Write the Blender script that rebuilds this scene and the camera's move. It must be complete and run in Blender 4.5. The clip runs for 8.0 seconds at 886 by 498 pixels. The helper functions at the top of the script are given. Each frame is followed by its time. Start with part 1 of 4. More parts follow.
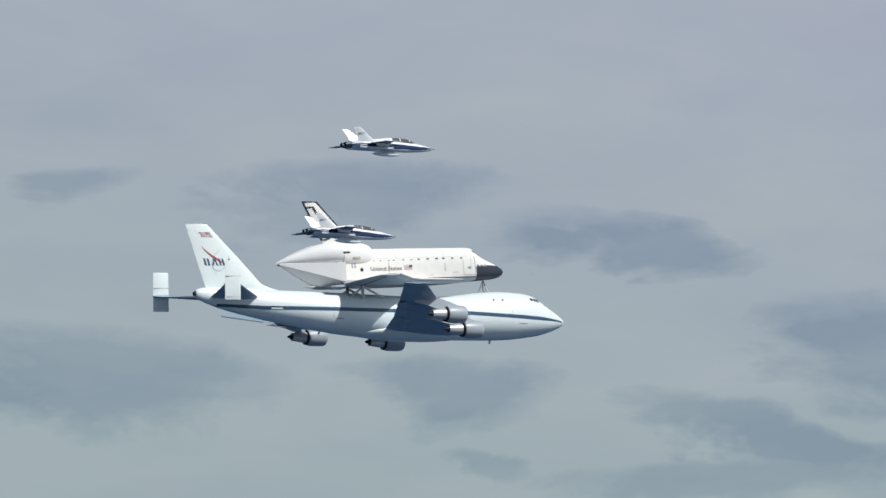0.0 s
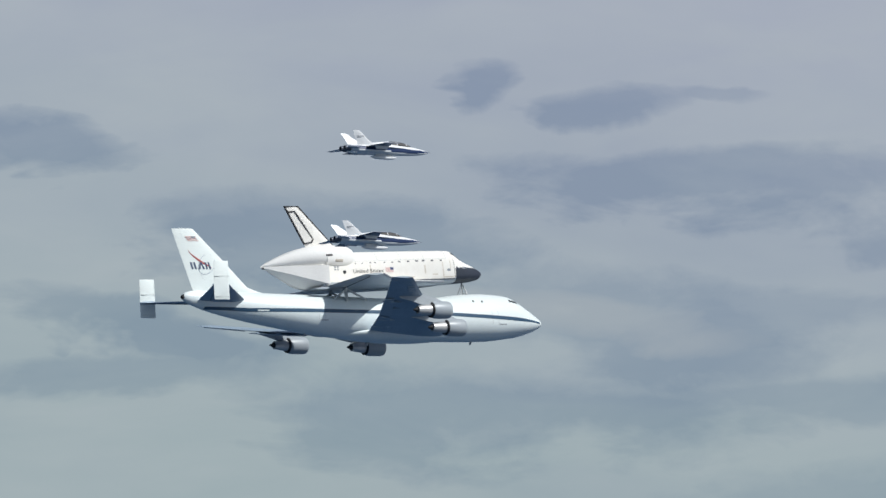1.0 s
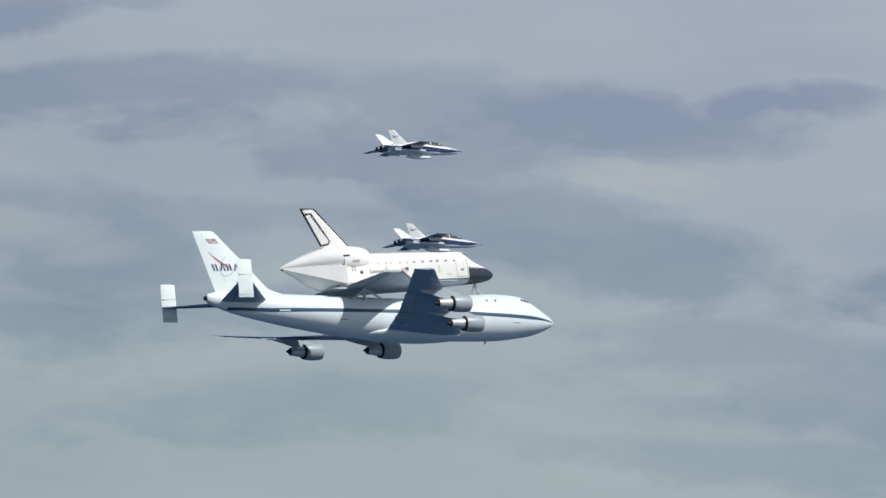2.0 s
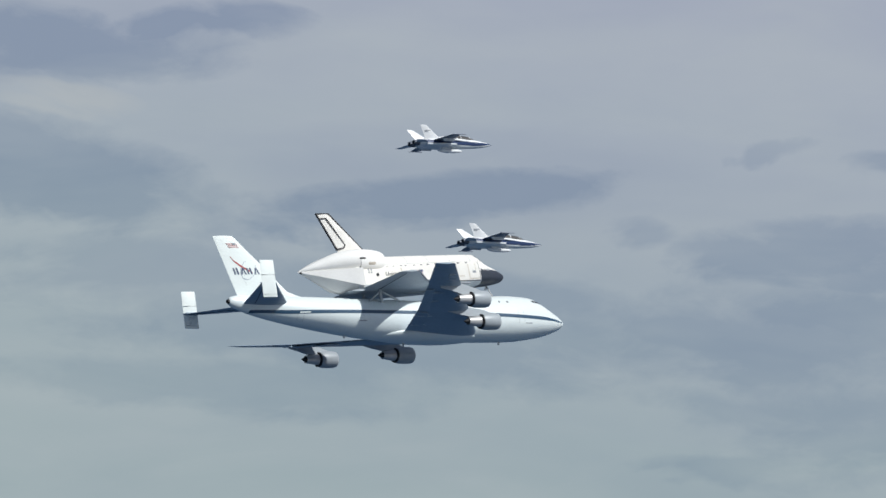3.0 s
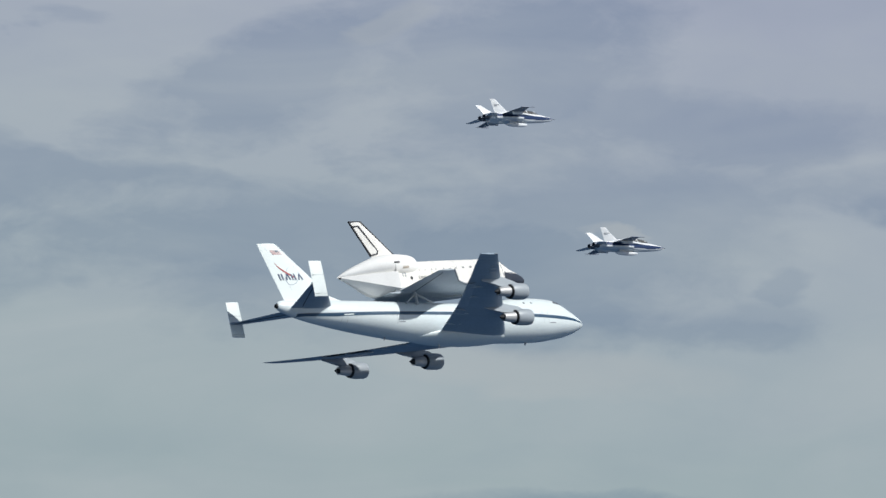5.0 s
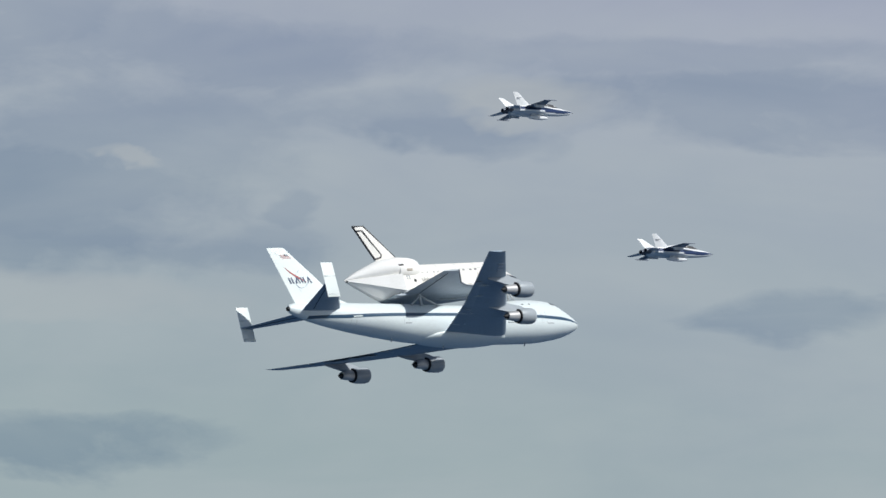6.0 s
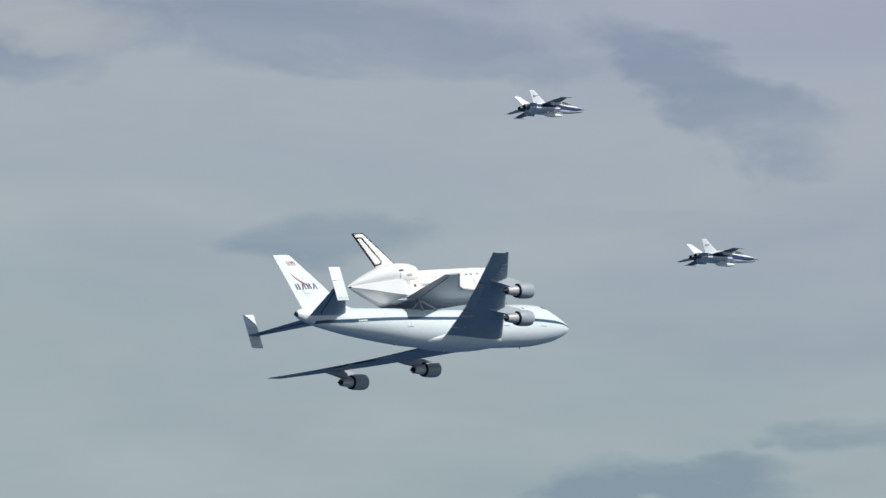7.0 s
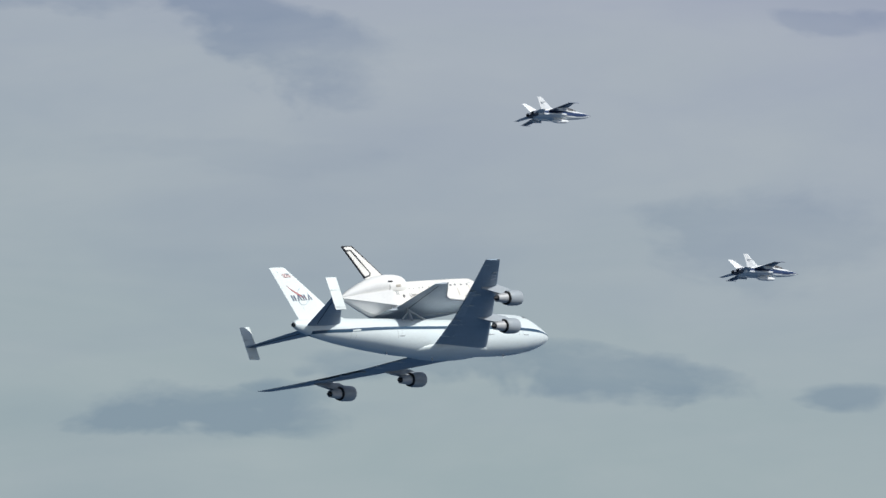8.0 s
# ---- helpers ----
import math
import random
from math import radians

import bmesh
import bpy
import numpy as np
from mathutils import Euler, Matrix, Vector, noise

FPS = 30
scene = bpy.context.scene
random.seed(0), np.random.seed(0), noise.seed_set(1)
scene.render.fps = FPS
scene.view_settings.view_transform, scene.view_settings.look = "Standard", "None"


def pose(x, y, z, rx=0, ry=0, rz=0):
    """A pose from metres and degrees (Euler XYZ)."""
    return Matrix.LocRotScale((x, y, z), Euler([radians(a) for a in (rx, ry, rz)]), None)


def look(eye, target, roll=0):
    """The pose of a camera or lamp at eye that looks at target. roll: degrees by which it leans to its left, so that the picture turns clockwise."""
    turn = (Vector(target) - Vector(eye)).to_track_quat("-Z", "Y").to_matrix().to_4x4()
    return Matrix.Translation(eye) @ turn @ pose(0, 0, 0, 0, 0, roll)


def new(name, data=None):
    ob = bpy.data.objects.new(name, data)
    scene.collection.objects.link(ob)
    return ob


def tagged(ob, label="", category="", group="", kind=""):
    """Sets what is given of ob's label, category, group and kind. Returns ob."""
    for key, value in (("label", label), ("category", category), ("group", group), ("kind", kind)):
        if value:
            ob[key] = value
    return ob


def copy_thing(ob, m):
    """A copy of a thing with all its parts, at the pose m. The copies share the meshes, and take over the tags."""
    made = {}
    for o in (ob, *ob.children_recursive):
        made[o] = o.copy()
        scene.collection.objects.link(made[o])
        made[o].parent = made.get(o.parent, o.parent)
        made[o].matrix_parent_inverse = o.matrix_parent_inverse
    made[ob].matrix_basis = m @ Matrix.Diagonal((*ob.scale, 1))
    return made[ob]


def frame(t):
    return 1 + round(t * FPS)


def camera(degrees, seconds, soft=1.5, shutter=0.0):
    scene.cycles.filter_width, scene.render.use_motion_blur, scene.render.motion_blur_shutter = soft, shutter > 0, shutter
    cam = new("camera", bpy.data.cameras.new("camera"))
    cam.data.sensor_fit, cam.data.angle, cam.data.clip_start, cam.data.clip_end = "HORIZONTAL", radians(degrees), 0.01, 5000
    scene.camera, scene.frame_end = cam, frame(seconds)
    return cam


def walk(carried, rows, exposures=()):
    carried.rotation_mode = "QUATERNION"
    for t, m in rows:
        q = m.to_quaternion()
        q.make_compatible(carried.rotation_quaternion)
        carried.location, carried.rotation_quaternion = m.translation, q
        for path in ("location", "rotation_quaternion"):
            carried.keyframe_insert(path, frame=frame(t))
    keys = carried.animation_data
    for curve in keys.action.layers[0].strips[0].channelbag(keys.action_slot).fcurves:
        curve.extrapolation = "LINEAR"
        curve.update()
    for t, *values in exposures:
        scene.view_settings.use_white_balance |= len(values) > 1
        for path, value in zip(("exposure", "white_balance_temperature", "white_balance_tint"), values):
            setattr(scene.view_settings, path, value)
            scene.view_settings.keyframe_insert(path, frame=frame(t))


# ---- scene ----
cam = camera(2.6, 8.0, soft=1.5)
VIEW = [
    (0, pose(0, 0, 1.7, 99.0030, 0, 0.0100)), (0.5, pose(0, 0, 1.7, 98.8357, 0, -0.9120)),
    (1, pose(0, 0, 1.7, 98.6945, 0, -1.8205)), (1.5, pose(0, 0, 1.7, 98.5556, 0, -2.7138)),
    (1.7, pose(0, 0, 1.7, 98.5009, 0, -3.0567)), (2.8, pose(0, 0, 1.7, 98.2370, 0, -4.9503)),
    (3, pose(0, 0, 1.7, 98.1875, 0, -5.2878)), (3.5, pose(0, 0, 1.7, 98.0684, 0, -6.1247)),
    (4, pose(0, 0, 1.7, 97.9556, 0, -6.9318)), (4.5, pose(0, 0, 1.7, 97.8442, 0, -7.6978)),
    (4.7, pose(0, 0, 1.7, 97.8000, 0, -7.9950)), (5.8, pose(0, 0, 1.7, 97.5478, 0, -9.6072)),
    (6, pose(0, 0, 1.7, 97.5028, 0, -9.8918)), (6.5, pose(0, 0, 1.7, 97.3867, 0, -10.5843)),
    (7, pose(0, 0, 1.7, 97.2759, 0, -11.2666)), (7.5, pose(0, 0, 1.7, 97.1686, 0, -11.9440)),
    (8, pose(0, 0, 1.7, 97.0640, 0, -12.6224)),
]
walk(cam, VIEW)

# ---- world, sun ----
SUN_AZ, SUN_EL = 126.0, 46.0      # degrees: compass from +y towards +x, and height
world = bpy.data.worlds.new("sky")
scene.world = world
world.use_nodes = True


def make_sky(tree):
    n, l = tree.nodes, tree.links
    n.clear()
    coord = n.new("ShaderNodeTexCoord")
    sep = n.new("ShaderNodeSeparateXYZ")
    l.new(coord.outputs["Generated"], sep.inputs[0])

    def m(op, a, b=None, c=None, clamp=False):
        node = n.new("ShaderNodeMath")
        node.operation, node.use_clamp = op, clamp
        for i, v in enumerate((a, b, c)):
            if v is None:
                continue
            if isinstance(v, (int, float)):
                node.inputs[i].default_value = v
            else:
                l.new(v, node.inputs[i])
        return node.outputs[0]

    # compass angle, and height above a line 9 degrees up, in steps of 1.66 degrees
    per_radian = 34.552
    u = m("MULTIPLY", m("ARCTAN2", sep.outputs[0], sep.outputs[1]), per_radian * 0.990)
    v = m("MULTIPLY", m("SUBTRACT", m("ARCSINE", sep.outputs[2]), radians(9)), per_radian)
    place = n.new("ShaderNodeCombineXYZ")
    l.new(u, place.inputs[0])
    l.new(v, place.inputs[1])

    def fbm(su, sv, detail, offset, rough=0.55, warp=0.0):
        mp = n.new("ShaderNodeMapping")
        mp.inputs["Scale"].default_value = (su, sv, 1)
        mp.inputs["Location"].default_value = (offset, offset * 0.37, offset * 1.7)
        l.new(place.outputs[0], mp.inputs[0])
        tex = n.new("ShaderNodeTexNoise")
        tex.inputs["Scale"].default_value = 1
        tex.inputs["Detail"].default_value = detail
        tex.inputs["Roughness"].default_value = rough
        tex.inputs["Distortion"].default_value = warp
        l.new(mp.outputs[0], tex.inputs["Vector"])
        return m("SUBTRACT", tex.outputs["Fac"], 0.5)

    ragged = fbm(3.2, 7.0, 4, 3.1, 0.6, 0.4)
    billow = fbm(0.9, 3.2, 3, 8.3, 0.5, 0.6)
    wisps = fbm(1.7, 5.5, 4, 14.2, 0.55, 0.5)
    fine = fbm(8.0, 15.0, 5, 21.0, 0.62, 0.3)
    uw = m("MULTIPLY_ADD", ragged, 0.30, u)
    vw = m("MULTIPLY_ADD", billow, 0.13, m("MULTIPLY_ADD", ragged, 0.09, v))

    rim = m("MULTIPLY_ADD", ragged, 1.7, m("MULTIPLY_ADD", fine, 1.2, 1.16))

    def bank(u0, v0, a, b, lean, power):
        du = m("SUBTRACT", uw, u0 / 1000)
        dv = m("SUBTRACT", m("MULTIPLY_ADD", du, -lean, vw), v0 / 1000)
        # crisper along the top, trailing off below
        above, below = m("MAXIMUM", m("DIVIDE", dv, b / 1000), 0.0), m("MINIMUM", m("DIVIDE", dv, b * 1.45 / 1000), 0.0)
        along = m("DIVIDE", du, a * 1.12 / 1000)
        q = m("MULTIPLY_ADD", along, along, m("MULTIPLY_ADD", above, above, m("MULTIPLY", below, below)))
        soft = m("MULTIPLY", m("SUBTRACT", rim, q), 1.12, clamp=True)
        return m("MULTIPLY", soft, power * 0.90)

    dark = None
    for group in CLOUD_BANKS:
        for row in group:
            one = bank(*row)
            dark = one if dark is None else m("SMOOTH_MAX", dark, one, 0.15)
    light = None
    for row in BRIGHT_STREAKS:
        one = bank(*row)
        light = one if light is None else m("MAXIMUM", light, one)
    dark = m("MULTIPLY", dark, m("MULTIPLY_ADD", wisps, 1.3, 1.0))
    dark = m("ADD", dark, m("MULTIPLY", m("MAXIMUM", m("ADD", billow, 0.01), 0.0), 1.3), clamp=True)
    dark = m("MULTIPLY_ADD", wisps, 0.22, dark, clamp=True)
    dark = m("ADD", dark, m("MULTIPLY", fine, 0.14), clamp=True)

    def mix(f, a, b):
        node = n.new("ShaderNodeMix")
        node.data_type = "RGBA"
        for key, val in ((0, f), (6, a), (7, b)):
            if isinstance(val, (float, int)):
                node.inputs[key].default_value = val
            elif isinstance(val, tuple):
                node.inputs[key].default_value = (*val, 1)
            else:
                l.new(val, node.inputs[key])
        return node.outputs[2]

    # clear haze: greenish grey low down, violet grey higher up
    high = m("MULTIPLY_ADD", m("ADD", v, m("MULTIPLY", billow, 0.5)), 1.05, m("MULTIPLY_ADD", u, 0.154, 0.46), clamp=True)
    haze = mix(high, HAZE_LOW, HAZE_HIGH)
    haze = mix(m("MULTIPLY_ADD", wisps, -1.3, 0.15, clamp=True), haze, HAZE_PALE)
    shade = mix(high, CLOUD_LOW, CLOUD_HIGH)
    veil = mix(dark, haze, shade)
    veil = mix(light, veil, HAZE_CREAM)
    sky = n.new("ShaderNodeTexSky")
    sky.sky_type, sky.sun_disc = "NISHITA", False
    sky.sun_elevation, sky.sun_rotation = radians(SUN_EL), radians(SUN_AZ)
    dim = n.new("ShaderNodeVectorMath")
    dim.operation = "SCALE"
    dim.inputs[3].default_value = 0.062
    l.new(sky.outputs[0], dim.inputs[0])
    # the haze thins towards a clear zenith, added out of view for bluer fill
    thick = n.new("ShaderNodeMapRange")
    for i, value in ((1, 0.19), (2, 0.60), (3, 0.95), (4, 0.08)):
        thick.inputs[i].default_value = value
    l.new(sep.outputs[2], thick.inputs[0])
    # haze kept to the visible north; unseen south cleared for darker, bluer fill light
    north = n.new("ShaderNodeMapRange")
    north.interpolation_type = "SMOOTHSTEP"
    for i, value in ((1, -0.2), (2, 0.85), (3, 0.04), (4, 1.0)):
        north.inputs[i].default_value = value
    l.new(sep.outputs[1], north.inputs[0])
    total = mix(m("MULTIPLY", thick.outputs[0], north.outputs[0]), dim.outputs[0], veil)
    back = n.new("ShaderNodeBackground")
    l.new(total, back.inputs[0])
    back.inputs[1].default_value = 1.0
    out = n.new("ShaderNodeOutputWorld")
    l.new(back.outputs[0], out.inputs[0])


# cloud banks along the flight: centre, half length, half height, lean, depth of tone
CLOUD_BANKS = []
CLOUD_BANKS.append([
    (-190, 108, 270, 52, 0, 0.83), (330, 8, 230, 48, -0.18, 0.99), (-675, 113, 110, 30, 0.05, 0.78),
    (-600, -212, 310, 85, -0.05, 0.88), (-10, -249, 190, 60, -0.05, 0.94), (910, -168, 330, 90, -0.05, 0.94),
    (580, -327, 260, 48, -0.2, 0.88), (540, -402, 330, 35, 0, 0.73), (70, -377, 85, 22, -0.1, 0.62),
])
CLOUD_BANKS.append([
    (1153, 124, 62, 36, 0, 0.94), (1393, 85, 140, 30, 0.05, 0.88), (1573, 97, 100, 18, -0.05, 0.62),
    (1596, -47, 520, 52, -0.02, 0.88), (2191, -100, 520, 75, -0.12, 0.73), (823, -115, 290, 36, 0, 0.62),
    (1433, -308, 360, 110, -0.08, 0.78), (1253, -468, 520, 75, -0.03, 0.83), (926, -152, 190, 60, -0.1, 0.88),
    (1056, -482, 330, 80, 0, 0.83), (2066, -307, 260, 48, -0.1, 0.62), (1861, -630, 420, 60, 0, 0.57),
])
CLOUD_BANKS.append([
    (2452, -114, 330, 70, -0.06, 0.99), (2772, -74, 140, 36, 0, 0.94), (3122, -381, 330, 50, 0.1, 0.94),
    (2402, -329, 390, 95, -0.25, 0.94), (3072, -619, 700, 85, -0.08, 0.68), (3512, -439, 75, 25, 0, 0.73),
    (3823, -466, 230, 48, 0.03, 0.88), (3513, -436, 70, 30, 0, 0.62), (3968, -346, 120, 22, 0, 0.68),
    (3743, -321, 50, 14, 0, 0.52), (3203, -561, 480, 55, -0.12, 0.62), (4123, -631, 520, 80, -0.1, 0.78),
])
CLOUD_BANKS.append([
    (4712, -446, 300, 105, 0.35, 0.83), (5162, -426, 280, 150, 0.25, 0.83), (4312, -606, 560, 42, -0.22, 0.78),
    (4712, -726, 520, 80, -0.05, 0.73), (5162, -826, 330, 90, -0.1, 0.83), (3832, -1096, 80, 40, 0, 0.83),
    (5390, -683, 300, 120, 0, 0.62), (5222, -780, 340, 80, -0.08, 0.88), (5222, -1240, 280, 55, -0.02, 0.99),
    (6523, -1027, 195, 36, 0.03, 0.83), (5902, -697, 220, 40, -0.08, 0.78), (5452, -530, 620, 70, -0.05, 0.68),
])
CLOUD_BANKS.append([
    (6443, -649, 560, 62, -0.03, 0.78), (7213, -749, 210, 85, -0.45, 0.88), (7147, -1448, 215, 38, -0.08, 0.94),
    (7537, -1402, 310, 24, -0.03, 0.88), (7781, -1403, 290, 34, -0.1, 0.99), (7273, -791, 180, 55, -0.15, 0.78),
    (8253, -1438, 80, 22, 0, 0.83), (8123, -1136, 240, 75, 0.05, 0.52), (8233, -741, 120, 28, 0, 0.62),
    (6006, -722, 120, 30, -0.1, 0.52), (5596, -882, 130, 45, 0, 0.42),
])
CLOUD_BANKS.append([
    (-319, 52, 190, 34, 0, 0.6), (211, 32, 150, 38, -0.1, 0.6), (880, -165, 200, 60, 0, 0.6), (2085, -178, 280, 34, -0.05, 0.7),
    (1600, -270, 330, 45, -0.05, 0.6), (1731, -460, 350, 55, -0.08, 0.7), (2650, -520, 300, 50, 0, 0.65), (3750, -640, 420, 75, -0.03, 0.7),
    (2750, -720, 420, 50, -0.03, 0.6), (3800, -775, 400, 38, -0.1, 0.55), (3650, -870, 200, 25, 0, 0.55),
])
CLOUD_BANKS.append([
    (4359, -347, 90, 18, 0, 0.5), (3970, -790, 380, 90, -0.03, 0.65), (4820, -800, 300, 120, 0, 0.6), (6123, -560, 800, 45, -0.03, 0.55),
    (5880, -675, 240, 55, -0.1, 0.6), (6383, -680, 260, 40, 0, 0.55), (5520, -905, 220, 45, 0, 0.6), (5650, -825, 60, 25, 0, 0.55),
    (6667, -690, 420, 50, -0.06, 0.7), (7440, -1390, 210, 34, -0.08, 0.7), (7167, -990, 320, 30, 0, 0.3),
])
BRIGHT_STREAKS = [
    (4002, -1101, 140, 24, -0.18, 0.78), (4942, -366, 70, 22, 0.35, 0.32), (2481, -220, 140, 28, -0.2, 0.52),
    (5370, -738, 50, 14, -0.2, 0.52), (5352, -735, 55, 14, -0.1, 0.52), (6036, -642, 140, 40, -0.05, 0.57),
    (1286, -297, 330, 34, -0.05, 0.36), (5190, -973, 330, 45, -0.1, 0.36),
]
HAZE_LOW, HAZE_HIGH = (0.366, 0.445, 0.462), (0.406, 0.440, 0.528)
HAZE_PALE, HAZE_CREAM = (0.425, 0.475, 0.505), (0.46, 0.49, 0.50)
CLOUD_LOW, CLOUD_HIGH = (0.238, 0.318, 0.376), (0.255, 0.305, 0.420)
make_sky(world.node_tree)

sun = new("sun", bpy.data.lights.new("sun", "SUN"))
sun.data.energy, sun.data.angle, sun.data.color = 3.95, radians(0.53), (0.97, 0.985, 0.965)
_a, _e = radians(SUN_AZ), radians(SUN_EL)
sun.matrix_world = look((math.sin(_a) * math.cos(_e) * 900, math.cos(_a) * math.cos(_e) * 900, math.sin(_e) * 900), (0, 0, 0))

# ---- materials ----
def paint(name, base, rough=0.4, metal=0.0, grime=0.15, scale=0.5, stretch=(0.35, 1, 1), dirt=(0.35, 0.33, 0.30), coat=0.0, bump=0.02):
    """Painted or bare sheet metal: broad weathering, fine streaks along the airflow and slight relief."""
    mat = bpy.data.materials.new(name)
    mat.use_nodes = True
    n, l = mat.node_tree.nodes, mat.node_tree.links
    p = n["Principled BSDF"]
    coord = n.new("ShaderNodeTexCoord")
    mp = n.new("ShaderNodeMapping")
    mp.inputs["Scale"].default_value = stretch
    l.new(coord.outputs["Object"], mp.inputs[0])
    broad, fine = n.new("ShaderNodeTexNoise"), n.new("ShaderNodeTexNoise")
    broad.inputs["Scale"].default_value, broad.inputs["Detail"].default_value = scale, 4
    fine.inputs["Scale"].default_value, fine.inputs["Detail"].default_value = scale * 9, 3
    for tex in (broad, fine):
        l.new(mp.outputs[0], tex.inputs["Vector"])
    add = n.new("ShaderNodeMath")
    add.operation = "MULTIPLY"
    l.new(broad.outputs["Fac"], add.inputs[0])
    l.new(fine.outputs["Fac"], add.inputs[1])
    ramp = n.new("ShaderNodeMapRange")
    for i, value in ((1, 0.16), (2, 0.42), (3, 0.0), (4, grime)):
        ramp.inputs[i].default_value = value
    l.new(add.outputs[0], ramp.inputs[0])
    mixer = n.new("ShaderNodeMix")
    mixer.data_type = "RGBA"
    mixer.inputs[6].default_value, mixer.inputs[7].default_value = (*base, 1), (*[b * d * 1.6 for b, d in zip(base, dirt)], 1)
    l.new(ramp.outputs[0], mixer.inputs[0])
    l.new(mixer.outputs[2], p.inputs["Base Color"])
    r = n.new("ShaderNodeMapRange")
    for i, value in ((1, 0.3), (2, 0.7), (3, rough * 0.85), (4, min(1, rough * 1.2))):
        r.inputs[i].default_value = value
    l.new(fine.outputs["Fac"], r.inputs[0])
    l.new(r.outputs[0], p.inputs["Roughness"])
    p.inputs["Metallic"].default_value = metal
    p.inputs["Coat Weight"].default_value = coat
    b = n.new("ShaderNodeBump")
    b.inputs["Strength"].default_value, b.inputs["Distance"].default_value = 0.3, bump
    l.new(fine.outputs["Fac"], b.inputs["Height"])
    l.new(b.outputs[0], p.inputs["Normal"])
    return mat


WHITE = paint("white_airliner_paint", (0.75, 0.81, 0.81), 0.35, grime=0.16, coat=0.2)
FIN_WHITE = paint("white_fin_paint", (0.78, 0.83, 0.81), 0.4, grime=0.12)
BLUE = paint("dark_blue_paint", (0.03, 0.075, 0.13), 0.35, grime=0.2, dirt=(0.7, 0.7, 0.7))
WING_GREY = paint("bare_wing_metal", (0.30, 0.385, 0.47), 0.5, 0.0, grime=0.3, scale=0.7)
COWL = paint("engine_cowl_paint", (0.37, 0.405, 0.435), 0.4, 0.0, grime=0.25, scale=1.2)
STEEL = paint("heat_stained_steel", (0.55, 0.55, 0.55), 0.38, 0.35, grime=0.4, scale=2.0)
# soot on exhausts; also the dark that fills the intake mouths
SOOT_AND_HOLLOW = paint("sooty_metal_and_hollow_dark", (0.03, 0.03, 0.032), 0.6, 0.3, grime=0.3, scale=2.0)
TRUSS = paint("strut_paint", (0.55, 0.56, 0.56), 0.5, grime=0.3, scale=2)
BLANKET = paint("white_thermal_blanket", (0.80, 0.78, 0.74), 0.85, grime=0.22, scale=1.1, stretch=(1, 1, 0.6), dirt=(0.42, 0.38, 0.32), bump=0.05)
CONE_WHITE = paint("tail_cone_paint", (0.80, 0.79, 0.77), 0.6, grime=0.14, scale=0.6)
TILE = paint("black_heat_tiles", (0.018, 0.024, 0.038), 0.5, grime=0.5, scale=1.4, stretch=(1, 1, 1), dirt=(1.2, 1.2, 1.2))
BELLY_TILE = paint("faded_belly_tiles", (0.38, 0.42, 0.46), 0.45, grime=0.4, scale=1.1, stretch=(1, 1, 1), dirt=(0.9, 0.9, 0.9))
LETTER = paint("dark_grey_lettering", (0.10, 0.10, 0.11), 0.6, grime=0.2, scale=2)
STAIN_LIGHT = paint("faint_tan_stain", (0.66, 0.61, 0.54), 0.85, grime=0.5, scale=2)
STAIN = paint("stained_tan_blanket", (0.50, 0.45, 0.39), 0.8, grime=0.4, scale=2)
BLACK = paint("black_marking", (0.025, 0.025, 0.03), 0.6, grime=0.2, scale=2)
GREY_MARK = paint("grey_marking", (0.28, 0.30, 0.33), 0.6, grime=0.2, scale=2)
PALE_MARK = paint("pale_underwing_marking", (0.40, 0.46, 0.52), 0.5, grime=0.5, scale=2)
RED = paint("red_marking", (0.42, 0.09, 0.09), 0.5, grime=0.2, scale=2)
NAVY = paint("navy_marking", (0.06, 0.08, 0.18), 0.5, grime=0.2, scale=2)
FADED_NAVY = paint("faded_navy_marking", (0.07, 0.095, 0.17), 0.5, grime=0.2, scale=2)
FADED_RED = paint("faded_red_marking", (0.62, 0.40, 0.39), 0.5, grime=0.2, scale=2)
SEAM = paint("fine_panel_seam", (0.50, 0.53, 0.53), 0.5, grime=0.2, scale=2)
PALE_RING = paint("pale_blue_line", (0.24, 0.29, 0.38), 0.5, grime=0.2, scale=2)
JET_WHITE = paint("white_jet_paint", (0.80, 0.81, 0.82), 0.35, grime=0.14, scale=1.2, coat=0.2)
JET_TAIL = paint("pale_slate_jet_tail", (0.55, 0.59, 0.64), 0.45, grime=0.3, scale=1.4)
NOZZLE = paint("scorched_nozzle_metal", (0.10, 0.115, 0.15), 0.5, 0.3, grime=0.3, scale=2)
JET_GREY = paint("pale_grey_jet_belly", (0.76, 0.79, 0.81), 0.4, grime=0.25, scale=1.4)
JET_BLUE = paint("navy_jet_band", (0.018, 0.038, 0.11), 0.3, grime=0.2, scale=1.2, coat=0.3)
# white wing made dark slate: the underside's shade sits in the colour
JET_WING_SHADE = paint("shaded_white_jet_wing", (0.24, 0.27, 0.33), 0.45, grime=0.3, scale=1.4)


def glass(name, base, rough=0.06, coat=0.6):
    mat = bpy.data.materials.new(name)
    mat.use_nodes = True
    p = mat.node_tree.nodes["Principled BSDF"]
    p.inputs["Base Color"].default_value = (*base, 1)
    p.inputs["Roughness"].default_value = rough
    p.inputs["IOR"].default_value = 1.5
    p.inputs["Coat Weight"].default_value = coat
    return mat


PANE = glass("dark_window_glass", (0.012, 0.014, 0.018), 0.3, 0.0)
CANOPY = glass("smoked_canopy_glass", (0.10, 0.095, 0.09), 0.04)


